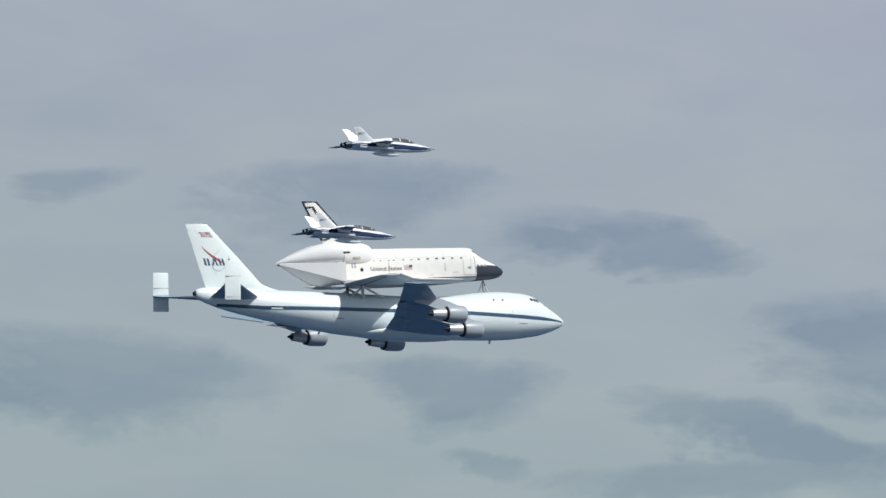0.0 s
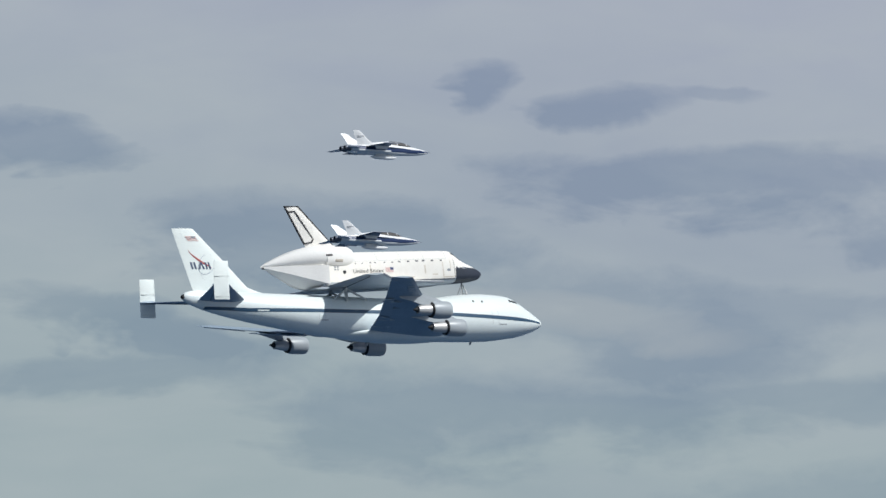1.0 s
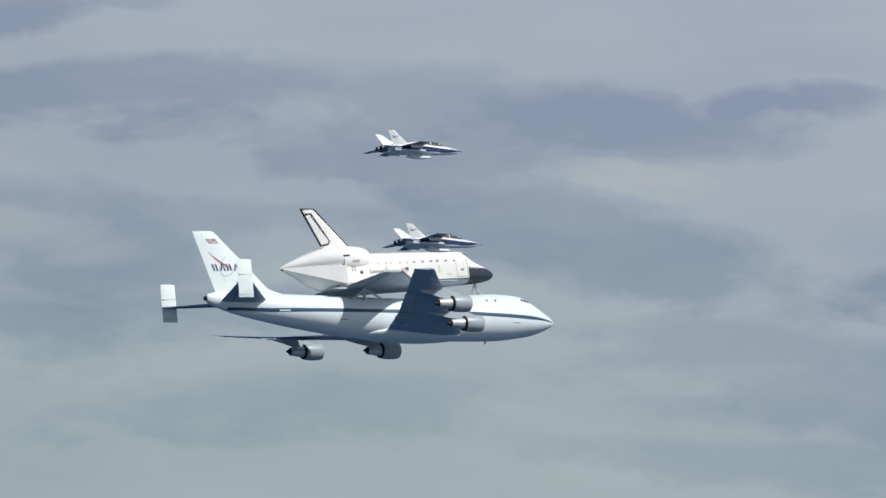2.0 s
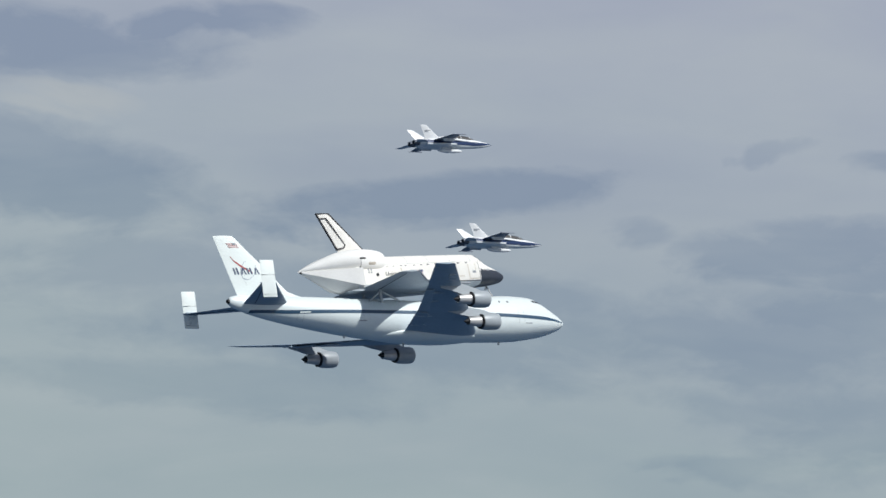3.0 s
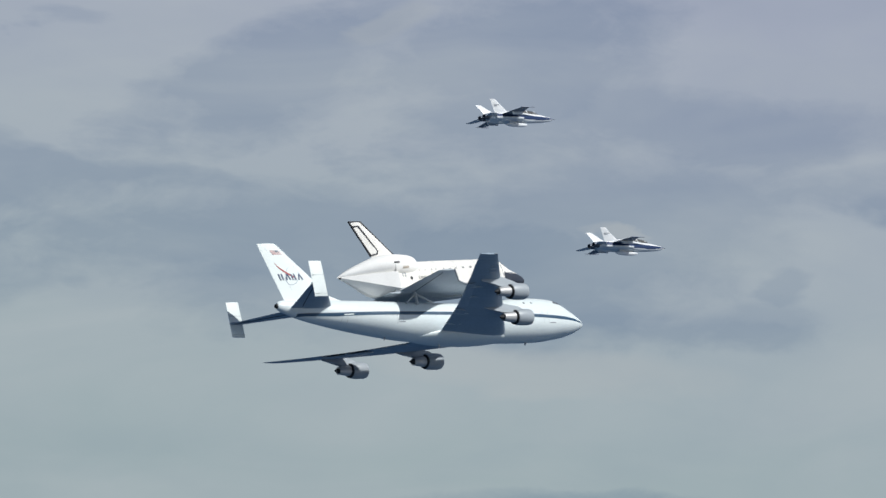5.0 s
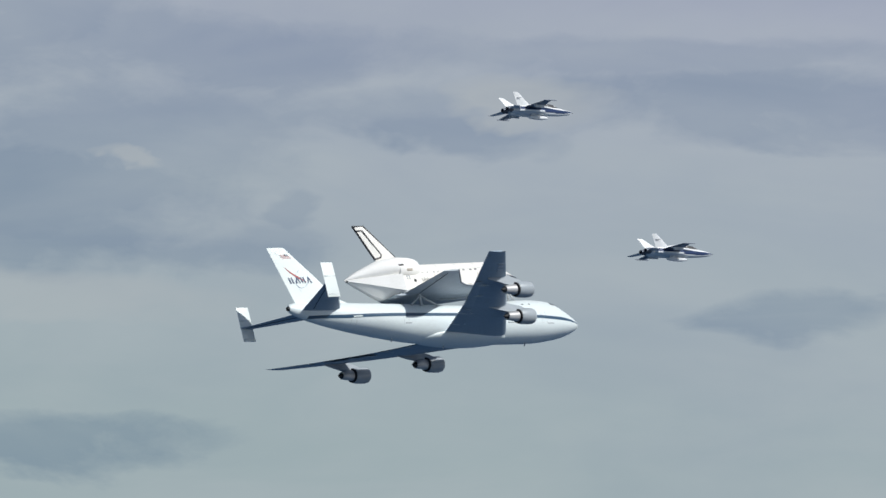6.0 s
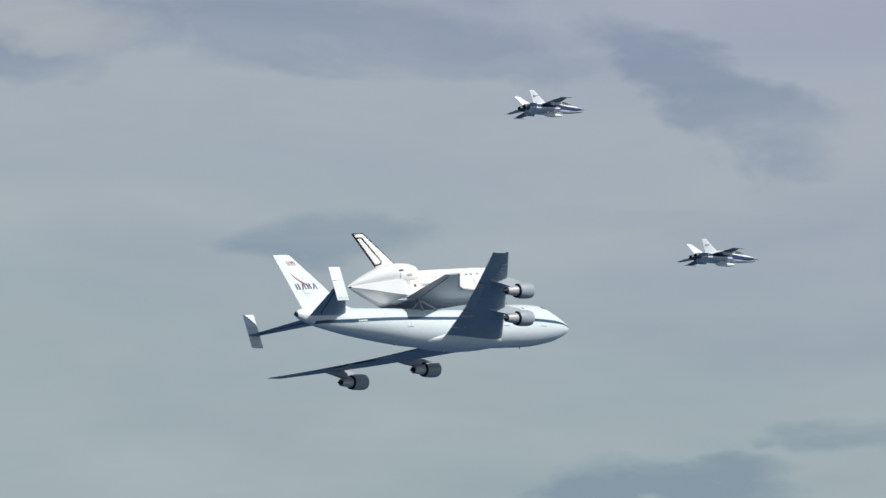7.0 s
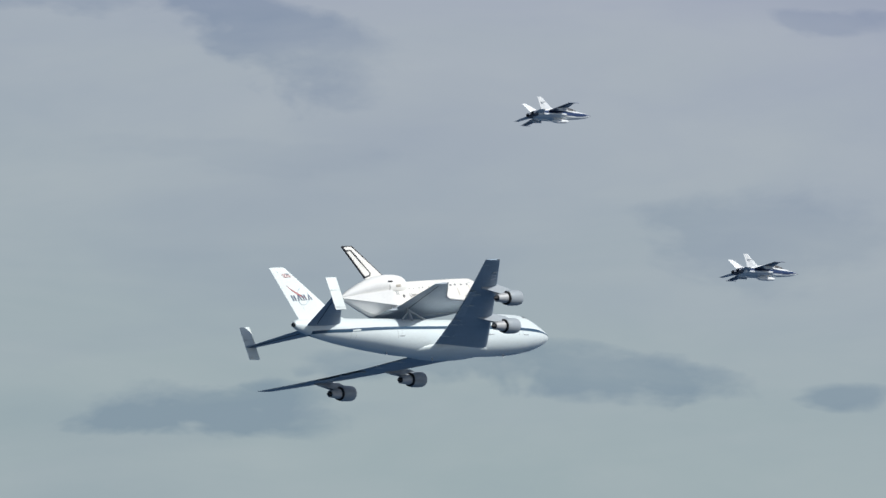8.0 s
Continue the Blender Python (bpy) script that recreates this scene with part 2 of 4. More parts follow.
# ---- building helpers ----
def part(name, bm, material, parent, label="", smooth=True):
    """Links a bmesh as one mesh object under a thing or a part."""
    bmesh.ops.recalc_face_normals(bm, faces=bm.faces)
    me = bpy.data.meshes.new(name)
    for f in bm.faces:
        f.smooth = smooth
    bm.to_mesh(me)
    bm.free()
    for mat in (material if isinstance(material, (list, tuple)) else [material]):
        me.materials.append(mat)
    if smooth:
        me.set_sharp_from_angle(angle=radians(38))
    ob = new(name, me)
    ob.parent = parent
    return tagged(ob, label)


def join_rings(bm, rings, caps=(True, True), around=True):
    """Skins a row of rings of equal length."""
    rows = [[bm.verts.new(p) for p in ring] for ring in rings]
    k = len(rows[0])
    faces = []
    for a, b in zip(rows, rows[1:]):
        for i in range(k if around else k - 1):
            j = (i + 1) % k
            faces.append(bm.faces.new((a[i], a[j], b[j], b[i])))
    if caps[0]:
        bm.faces.new(rows[0])
    if caps[1]:
        bm.faces.new(rows[-1])
    return faces


def through_points(xs, ys):
    """A smooth curve through given stations (x falling)."""
    xs, ys = [-x for x in xs], list(ys)
    slope = []
    for i in range(len(xs)):
        a, b = max(0, i - 1), min(len(xs) - 1, i + 1)
        slope.append((ys[b] - ys[a]) / (xs[b] - xs[a]))

    def at(x):
        x = min(max(-x, xs[0]), xs[-1])
        i = max(j for j in range(len(xs) - 1) if xs[j] <= x) if x < xs[-1] else len(xs) - 2
        h = xs[i + 1] - xs[i]
        s = (x - xs[i]) / h
        return ((2 * s**3 - 3 * s**2 + 1) * ys[i] + (s**3 - 2 * s**2 + s) * h * slope[i]
                + (3 * s**2 - 2 * s**3) * ys[i + 1] + (s**3 - s**2) * h * slope[i + 1])
    return at


class Body:
    """A lofted hull. Stations: x, top, bottom, half width, height of the widest line, roundness above and below."""

    def __init__(self, stations):
        cols = list(zip(*stations))
        self.x0, self.x1 = cols[0][0], cols[0][-1]
        self.curves = [through_points(cols[0], c) for c in cols[1:]]

    def point(self, x, deg, off=0.0, side=-1):
        """deg: 0 at the widest line, 90 on top, -90 below; side -1 is starboard."""
        top, bot, w, mid, ku, kd = [c(x) for c in self.curves]
        c, s = math.cos(radians(deg)), math.sin(radians(deg))
        k = ku if s > 0 else kd
        y = (abs(c) ** (2 / k)) * w * (1 if c >= 0 else -1)
        z = (abs(s) ** (2 / k)) * ((top - mid) if s > 0 else (mid - bot)) * (1 if s > 0 else -1)
        n = Vector((0, c * max(abs(top - mid), 0.1), s * w)).normalized()
        return Vector((x, side * (y + n.y * off), mid + z + n.z * off))

    def deg_at(self, x, z):
        """The angle at which the hull reaches the height z."""
        top, bot, w, mid, ku, kd = [c(x) for c in self.curves]
        h, k = ((top - mid), ku) if z > mid else ((mid - bot), kd)
        r = min(1, abs(z - mid) / max(h, 1e-6)) ** (k / 2)
        return math.degrees(math.asin(r)) * (1 if z > mid else -1)

    def hull(self, xs, n=40):
        bm = bmesh.new()
        rings = [[self.point(x, 360 * i / n) for i in range(n)] for x in xs]
        join_rings(bm, rings)
        return bm

    def patch(self, corners_at, steps_u, steps_v, off=0.03, side=-1):
        """A thin skin laid on the hull; corners_at(u, v) gives x and height."""
        bm = bmesh.new()
        grid = []
        for i in range(steps_u + 1):
            row = []
            for j in range(steps_v + 1):
                x, z = corners_at(i / steps_u, j / steps_v)
                row.append(bm.verts.new(self.point(x, self.deg_at(x, z), off, side)))
            grid.append(row)
        for a, b in zip(grid, grid[1:]):
            for j in range(steps_v):
                bm.faces.new((a[j], b[j], b[j + 1], a[j + 1]))
        edge = bmesh.ops.extrude_face_region(bm, geom=list(bm.faces))
        for v in edge["geom"]:
            if isinstance(v, bmesh.types.BMVert):
                v.co.y -= side * off * 1.5
        return bm


def rect(xa, xb, za, zb):
    return lambda u, v: (xa + (xb - xa) * u, za + (zb - za) * v)


def airfoil(stations, where, n=10):
    """A wing of airfoil sections. Stations: span, leading x, trailing x, offset, thickness; where(span, x, height) gives the point."""
    bm = bmesh.new()
    rings = []
    for s, xl, xt, off, thick in stations:
        chord, ring = xl - xt, []
        up = [0.5 * (1 - math.cos(math.pi * i / n)) for i in range(n + 1)]
        for t, sign in [(t, 1) for t in up] + [(t, -1) for t in reversed(up[1:-1])]:
            h = 5 * thick * (0.2969 * math.sqrt(t) - 0.126 * t - 0.3516 * t**2 + 0.2843 * t**3 - 0.1036 * t**4)
            if t == 1:
                h = 0.0
            ring.append(where(s, xl - chord * t, off + sign * max(h, 0.0) + (0.012 if t == 1 else 0)))
        rings.append(ring)
    join_rings(bm, rings)
    return bm


def turned(axis_at, profile, n=24, caps=(True, True)):
    """A body turned round a line along x. Profile: x, radius."""
    bm = bmesh.new()
    cy, cz = axis_at
    rings = [[(x, cy + r * math.cos(2 * math.pi * i / n), cz + r * math.sin(2 * math.pi * i / n)) for i in range(n)] for x, r in profile]
    join_rings(bm, rings, caps)
    return bm


def rod(bm, a, b, r, n=10):
    a, b = Vector(a), Vector(b)
    turn = (b - a).to_track_quat("Z", "Y").to_matrix()
    rings = [[p + turn @ Vector((r * math.cos(2 * math.pi * i / n), r * math.sin(2 * math.pi * i / n), 0)) for i in range(n)] for p in (a, b)]
    join_rings(bm, rings)
    return bm


def flat_piece(outline, y, depth=0.03):
    """A thin plate in the x-z plane, outline in x and z, its outer face at y."""
    bm = bmesh.new()
    join_rings(bm, [[(x, y, z) for x, z in outline], [(x, y + depth, z) for x, z in outline]])
    return bm


def thing(name, label, category, group=""):
    return tagged(new(name), label, category, group)


def spaced(a, b, step):
    k = max(2, int(abs(b - a) / step))
    return [a + (b - a) * i / k for i in range(k + 1)]


# ---- unseen sheet far below, assumed as water, added to bounce blue light ----
def make_bounce_sheet():
    bm = bmesh.new()
    k, size = 24, 24000
    grid = [[bm.verts.new((-size / 2 + size * i / k, -size / 2 + size * j / k, 0)) for j in range(k + 1)] for i in range(k + 1)]
    for i in range(k):
        for j in range(k):
            bm.faces.new((grid[i][j], grid[i + 1][j], grid[i + 1][j + 1], grid[i][j + 1]))
    # dark blue picked so that undersides pick up a bluish, dim bounce
    bounce_blue = paint("unseen_bounce_blue", (0.009, 0.044, 0.098), 0.6, grime=0.4, scale=0.01, stretch=(1, 1, 1), dirt=(0.5, 0.55, 0.6), bump=0.4)
    ob = part("water", bm, bounce_blue, None)
    return tagged(ob, "unseen blue sheet assumed as water, added to tint the undersides", "water", kind="structure")


make_bounce_sheet()


# ---- the carrier aircraft: a four-engined wide-body ----
HULL = Body([
    # x, top, bottom, half width, widest, round above, round below
    (0.0, 0.08, -0.12, 0.10, -0.02, 2, 2), (-0.35, 0.52, -0.52, 0.62, -0.02, 2, 2), (-1.0, 0.95, -0.92, 1.10, -0.02, 2, 2),
    (-1.7, 1.40, -1.25, 1.50, 0.0, 2, 2), (-3.8, 2.72, -1.95, 2.32, 0.05, 1.95, 2), (-5.3, 3.66, -2.30, 2.68, 0.1, 1.9, 2),
    (-6.6, 4.28, -2.50, 2.88, 0.12, 1.85, 2), (-10.1, 4.66, -2.95, 3.18, 0.15, 1.8, 2), (-13.3, 4.68, -3.12, 3.25, 0.2, 1.8, 2),
    (-16.5, 4.46, -3.18, 3.25, 0.25, 1.85, 2), (-20.7, 3.95, -3.22, 3.25, 0.3, 1.95, 2), (-24.5, 3.66, -3.24, 3.25, 0.35, 2, 2),
    (-30.0, 3.70, -3.20, 3.25, 0.4, 2, 2), (-36.8, 3.86, -3.04, 3.25, 0.5, 2, 2), (-42.1, 4.0, -2.66, 3.25, 0.7, 2, 2),
    (-47.3, 4.12, -1.96, 3.12, 1.0, 2, 2), (-52.6, 4.22, -1.14, 2.78, 1.4, 2, 2), (-57.8, 4.35, -0.24, 2.25, 1.95, 2, 2),
    (-63.0, 4.46, 0.84, 1.55, 2.6, 2, 2), (-66.6, 4.45, 1.90, 0.95, 3.15, 2, 2), (-68.2, 4.2, 2.55, 0.62, 3.35, 2, 2),
    (-68.6, 3.95, 2.85, 0.42, 3.4, 2, 2),
])


def make_engine(plane, y, x, z, label):
    """A turbofan: short fan cowl, bare core, exhaust cone, fan face. x, z: centre of the intake lip."""
    cowl = part("engine", turned((y, z), [(x - 0.9, 1.05), (x - 0.25, 1.10), (x - 0.03, 1.16), (x, 1.24), (x - 0.06, 1.31), (x - 0.5, 1.40),
                                         (x - 1.6, 1.43), (x - 2.7, 1.40), (x - 3.35, 1.27), (x - 3.37, 1.15), (x - 2.6, 1.1)], caps=(False, False)), COWL, plane, label)
    part("fan", turned((y, z), [(x - 0.45, 0.02), (x - 0.62, 0.22), (x - 0.88, 0.40), (x - 0.9, 1.06), (x - 1.0, 1.06)]), SOOT_AND_HOLLOW, cowl, "dark fan face")
    part("core_cowl", turned((y, z), [(x - 2.5, 0.98), (x - 3.3, 0.93), (x - 4.6, 0.83), (x - 5.5, 0.70), (x - 6.0, 0.66), (x - 6.02, 0.55), (x - 5.8, 0.5)]), STEEL, cowl, "bare steel core cowl")
    part("exhaust_cone", turned((y, z), [(x - 5.7, 0.46), (x - 6.2, 0.38), (x - 6.75, 0.14), (x - 6.9, 0.03)]), SOOT_AND_HOLLOW, cowl, "sooty exhaust cone")
    part("reverser_ring", turned((y, z), [(x - 3.36, 1.10), (x - 3.36, 1.26), (x - 3.55, 1.22), (x - 3.6, 1.06)]), SOOT_AND_HOLLOW, cowl, "dark slot ring")
    return cowl


def wing_line(y, a, b):
    """Linear law along the half span between root and tip."""
    return a + (b - a) * (abs(y) - 3.2) / (29.45 - 3.2)


def lead_x(y):
    return wing_line(y, -20.9, -43.7)


def trail_x(y):
    y = abs(y)
    return -35.3 + (y - 3.2) * (-3.6 / 8.8) if y < 12 else -38.9 + (y - 12) * (-8.75 / 17.45)


def wing_z(y):
    y = abs(y)
    return -1.75 + (y - 3.2) * 0.135 + 1.2 * ((y - 3.2) / 26.25) ** 2


def make_wing(plane, side):
    st = []
    for y in (1.5, 3.2, 6, 9, 12, 15, 18, 21, 24, 27, 28.9, 29.4):
        chord = lead_x(y) - trail_x(y)
        st.append((y, lead_x(y), trail_x(y), wing_z(y), chord * (0.125 if y < 5 else 0.10 if y < 20 else 0.085) * (0.75 if y > 29 else 1)))
    wing = part("wing", airfoil(st, lambda s, x, h: (x, side * s, h)), WING_GREY, plane, "bare grey swept metal wing")
    # trailing-edge flaps and ailerons, slightly proud of the lower skin
    for a, b in ((3.7, 11.0), (12.6, 20.2), (22.4, 28.0)):
        bm = bmesh.new()
        rings = []
        for y in (a, (a + b) / 2, b):
            xt, c = trail_x(y), lead_x(y) - trail_x(y)
            d = 0.16 * c + 0.4
            z = wing_z(y)
            e = 0.05 if a < 12 else 0.3 if a < 20 else 0.06
            droop = 0.12 if a < 12 else 0.42 if a < 20 else 0.05
            rings.append([(xt + d, side * y, z - 0.046 * c), (xt - e, side * y, z - 0.10 - droop), (xt - e - 0.02, side * y, z + 0.01 - droop), (xt + d, side * y, z - 0.030 * c)])
        join_rings(bm, rings)
        part("flap", bm, WING_GREY, wing, "grey flap panel", smooth=False)
    for y in (5.8, 9.6, 15.6, 19.0):
        xt, z = trail_x(y), wing_z(y)
        part("flap_track_fairing", turned((side * y, z - 0.30), [(xt + 3.6, 0.03), (xt + 2.8, 0.16), (xt + 1.4, 0.24), (xt + 0.2, 0.18), (xt - 0.5, 0.03)], 12), WING_GREY, wing)
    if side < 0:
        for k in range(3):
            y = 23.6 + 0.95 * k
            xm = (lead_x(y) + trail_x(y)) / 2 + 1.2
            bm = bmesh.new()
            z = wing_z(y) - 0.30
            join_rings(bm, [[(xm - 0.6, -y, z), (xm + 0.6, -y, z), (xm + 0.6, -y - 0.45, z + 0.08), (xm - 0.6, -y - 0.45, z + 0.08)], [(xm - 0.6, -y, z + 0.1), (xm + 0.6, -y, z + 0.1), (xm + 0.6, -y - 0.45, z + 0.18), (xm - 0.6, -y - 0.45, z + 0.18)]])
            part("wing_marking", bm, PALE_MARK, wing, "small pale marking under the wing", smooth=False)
    part("tip_light", turned((side * 29.46, wing_z(29.4)), [(lead_x(29.4) - 0.1, 0.03), (lead_x(29.4) - 0.35, 0.09), (lead_x(29.4) - 0.8, 0.03)], 10), COWL, wing)
    for y, ex, ez in ((12.07, -23.1, -2.56), (21.45, -31.9, -1.10)):
        # pylon from the cowl's top back to the wing's underside
        zl, xl = wing_z(y), lead_x(y)
        bm = bmesh.new()
        rings = []
        for x, lo, hi, w in ((ex - 1.2, ez + 1.15, ez + 1.45, 0.06), (ex - 2.4, ez + 1.0, ez + 1.85, 0.24), (xl - 0.2, ez + 0.75, zl + 0.22, 0.28), (xl - 2.4, zl - 1.0, zl - 0.2, 0.24), (xl - 4.4, zl - 0.55, zl - 0.2, 0.06)):
            rings.append([(x, side * y - w, lo), (x, side * y + w, lo), (x, side * y + w * 0.8, hi), (x, side * y - w * 0.8, hi)])
        join_rings(bm, rings)
        part("engine_pylon", bm, COWL, plane)
        make_engine(plane, side * y, ex, ez, "pale grey turbofan with bare steel core")
    return wing


def make_carrier():
    plane = thing("carrier_aircraft", "white four-engined jumbo jet with blue stripe carrying the orbiter", "aircraft")
    xs = [0, -0.12, -0.35, -0.65] + spaced(-1.0, -8.0, 0.5) + spaced(-9, -67, 1.3) + [-67.6, -68.2, -68.6]
    part("fuselage", HULL.hull(xs, 48), WHITE, plane, "white fuselage with upper-deck hump")
    # belly fairing round the wing root
    belly = Body([(-20.0, -1.6, -3.1, 1.9, -2.4, 2, 2), (-23.0, -1.0, -3.42, 2.9, -2.0, 2, 2), (-27.0, -0.9, -3.58, 3.25, -1.8, 2, 2.2),
                  (-33.0, -1.0, -3.46, 2.98, -1.9, 2, 2.1), (-37.0, -1.5, -3.14, 2.3, -2.1, 2, 2), (-41.0, -2.1, -2.70, 1.0, -2.3, 2, 2)])
    part("belly_fairing", belly.hull(spaced(-20, -41, 1.0), 32), WHITE, plane)

    # stripe along both sides, widening into a wedge under the tail
    def stripe(u, v):
        x = -0.9 - 64.2 * u
        mid = -0.05 + 0.95 * min(1, (u / 0.33)) ** 0.7 + 0.35 * u
        w = 0.29 * min(1, 0.35 + u * 8)
        rise = max(0, u - 0.88) * 5.0
        low, high = mid - w + rise * 0.75, mid + w + rise * 0.45
        return x, low + (high - low) * v
    for side in (-1, 1):
        part("stripe", HULL.patch(stripe, 90, 4, 0.025, side), BLUE, plane, "dark blue stripe along the fuselage")
        # flight-deck windows and the few openings that are left along the side
        for k in range(3):
            xa = -5.35 - k * 0.62
            part("cockpit_window", HULL.patch(lambda u, v, xa=xa, k=k: (xa - 0.5 * u - 0.12 * v, 3.02 + 0.10 * k + 0.42 * v), 2, 2, 0.02, side), PANE, plane, "dark cockpit glass")
        for xw in (-12.5, -14.2):
            part("cabin_window", HULL.patch(rect(xw, xw - 0.32, 3.08, 3.36), 2, 2, 0.02, side), PANE, plane, "small dark upper-deck window")
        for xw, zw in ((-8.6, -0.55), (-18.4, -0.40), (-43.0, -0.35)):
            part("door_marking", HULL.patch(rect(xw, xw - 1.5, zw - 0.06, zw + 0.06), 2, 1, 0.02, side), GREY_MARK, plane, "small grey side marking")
        for xw in (-10.2, -19.6, -29.5, -43.6, -55.2):
            for e in (0, 1.15):
                part("door_seam", HULL.patch(rect(xw - e, xw - e - 0.04, -0.6, 1.5), 1, 6, 0.010, side), SEAM, plane)
        part("stripe_marking", HULL.patch(rect(-54.0, -56.0, 1.02, 1.24), 2, 1, 0.04, side), FIN_WHITE, plane, "pale marking on the blue stripe")
    for side in (-1, 1):
        make_wing(plane, side)

    # fin, with dorsal fillet and rudder
    st = [(z, xl, xt, 0.0, th) for z, xl, xt, th in ((3.9, -51.5, -66.4, 0.5), (4.5, -54.4, -66.65, 0.9), (5.1, -56.2, -66.9, 1.05), (6.0, -57.2, -67.2, 1.05),
                                                    (9.0, -60.2, -68.22, 0.9), (12, -63.4, -69.25, 0.65), (14.1, -65.6, -69.97, 0.48), (14.5, -66.1, -70.1, 0.3))]
    fin = part("tail_fin", airfoil(st, lambda s, x, h: (x, h, s)), FIN_WHITE, plane, "tall white swept tail fin")

    def fin_half(x, z):
        """Half thickness of the fin at a place on its side."""
        t = (z - 6.0) / 8.5
        xl, xt, th = -57.2 - 8.9 * t, -67.2 - 2.9 * t, 1.05 - 0.65 * t
        s = min(0.99, max(0.02, (xl - x) / (xl - xt)))
        return 5 * th * (0.2969 * math.sqrt(s) - 0.126 * s - 0.3516 * s**2 + 0.2843 * s**3 - 0.1036 * s**4)

    def on_fin(name, quads, mat, label, lift=0.035):
        bm = bmesh.new()
        for q in quads:
            outer = [bm.verts.new((x, -fin_half(x, z) - lift, z)) for x, z in q]
            inner = [bm.verts.new((x, -fin_half(x, z) + 0.05, z)) for x, z in q]
            bm.faces.new(outer)
            bm.faces.new(inner)
            for i in range(len(q)):
                j = (i + 1) % len(q)
                bm.faces.new((outer[i], outer[j], inner[j], inner[i]))
        return part(name, bm, mat, fin, label, smooth=False)

    # agency emblem as plain shapes: red sweep, navy blocks, pale orbit ring
    sweep = []
    for i in range(10):
        u, w = i / 10, (i + 1) / 10

        def at(s):
            return -67.25 + 4.1 * s, 11.0 - 2.75 * s ** 0.75
        (xa, za), (xb, zb) = at(u), at(w)
        ha, hb = 0.07 + 0.22 * math.sin(math.pi * u), 0.07 + 0.22 * math.sin(math.pi * w)
        sweep.append([(xa, za - ha), (xb, zb - hb), (xb, zb + hb * 0.3), (xa, za + ha * 0.3)])
    on_fin("rudder_seam", [[(-64.6 - 0.99 * k, 6.2 + 1.9 * k), (-64.65 - 0.99 * k, 6.2 + 1.9 * k), (-65.64 - 0.99 * k, 8.1 + 1.9 * k), (-65.59 - 0.99 * k, 8.1 + 1.9 * k)] for k in range(4)], SEAM, "", 0.012)
    on_fin("fin_cap_seam", [[(-66.0, 13.50), (-69.4, 13.35), (-69.4, 13.30), (-66.0, 13.45)]], SEAM, "", 0.012)
    on_fin("emblem_sweep", sweep, RED, "red swept curve of the emblem", 0.05)
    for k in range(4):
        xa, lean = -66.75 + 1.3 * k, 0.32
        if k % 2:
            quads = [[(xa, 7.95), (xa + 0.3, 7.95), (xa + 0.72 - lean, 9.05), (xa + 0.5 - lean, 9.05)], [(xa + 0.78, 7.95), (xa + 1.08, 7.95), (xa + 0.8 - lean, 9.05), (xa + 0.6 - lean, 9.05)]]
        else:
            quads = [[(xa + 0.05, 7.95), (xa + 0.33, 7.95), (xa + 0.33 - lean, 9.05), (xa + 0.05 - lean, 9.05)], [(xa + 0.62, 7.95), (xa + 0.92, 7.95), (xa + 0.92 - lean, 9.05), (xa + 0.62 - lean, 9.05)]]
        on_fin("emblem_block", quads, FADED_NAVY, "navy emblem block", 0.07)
    ring = []
    for i in range(28):
        a, b = 2 * math.pi * i / 28, 2 * math.pi * (i + 1) / 28
        if 0.2 < (i / 28) < 0.30:
            continue
        e = lambda t, r: (-64.0 + 1.5 * r * math.cos(t) + 0.45 * r * math.sin(t), 8.75 + 1.7 * r * math.sin(t))
        ring.append([e(a, 1), e(b, 1), e(b, 0.955), e(a, 0.955)])
    on_fin("emblem_ring", ring, PALE_RING, "thin pale blue orbit ring")
    on_fin("flag_stripe", [[(-67.75 + 0.12 * (4 - k), 12.48 + 0.17 * k), (-65.75 + 0.12 * (4 - k), 12.48 + 0.17 * k), (-65.75 + 0.12 * (4 - k), 12.56 + 0.17 * k), (-67.75 + 0.12 * (4 - k), 12.56 + 0.17 * k)] for k in range(5)],
           FADED_RED, "red flag stripes", 0.09)
    on_fin("flag_canton", [[(-66.5, 12.95), (-65.85, 12.95), (-65.95, 13.25), (-66.6, 13.25)]], GREY_MARK, "navy flag corner", 0.12)
    part("fin_tip_light", turned((0, 14.55), [(-66.6, 0.02), (-66.9, 0.10), (-68.4, 0.08), (-69.0, 0.02)], 10), COWL, fin)

    # tailplane with upright end fins
    for side in (-1, 1):
        st = [(y, xl, xt, z, th) for y, xl, xt, z, th in ((0.6, -56.6, -66.2, 2.75, 0.95), (2.0, -58.2, -66.8, 2.90, 0.85), (6.0, -62.0, -68.1, 3.34, 0.6), (11.0, -66.7, -69.75, 3.92, 0.34))]
        tail = part("tailplane", airfoil(st, lambda s, x, h, side=side: (x, side * s, h)), WING_GREY, plane, "bare grey swept tailplane")
        part("elevator_seam", rod(bmesh.new(), (-64.9, side * 2.2, 2.60), (-68.9, side * 10.8, 3.76), 0.05, 6), SOOT_AND_HOLLOW, tail)
        st = [(z, xl, xt, side * 11.12, th) for z, xl, xt, th in ((1.50, -66.98, -69.75, 0.20), (1.62, -66.92, -69.8, 0.32), (4.6, -66.88, -69.72, 0.34), (7.6, -66.84, -69.64, 0.32), (7.75, -66.9, -69.6, 0.2))]
        plate = part("end_fin", airfoil(st, lambda s, x, h: (x, h, s)), FIN_WHITE, plane, "white rectangular end fin")
        for zz, ww in ((5.25, 0.05), (1.95, 0.04)):
            part("end_fin_seam", flat_piece([(-66.95, zz), (-69.55, zz), (-69.55, zz + ww), (-66.95, zz + ww)], side * 11.12 - 0.185, 0.37), SEAM, plate)
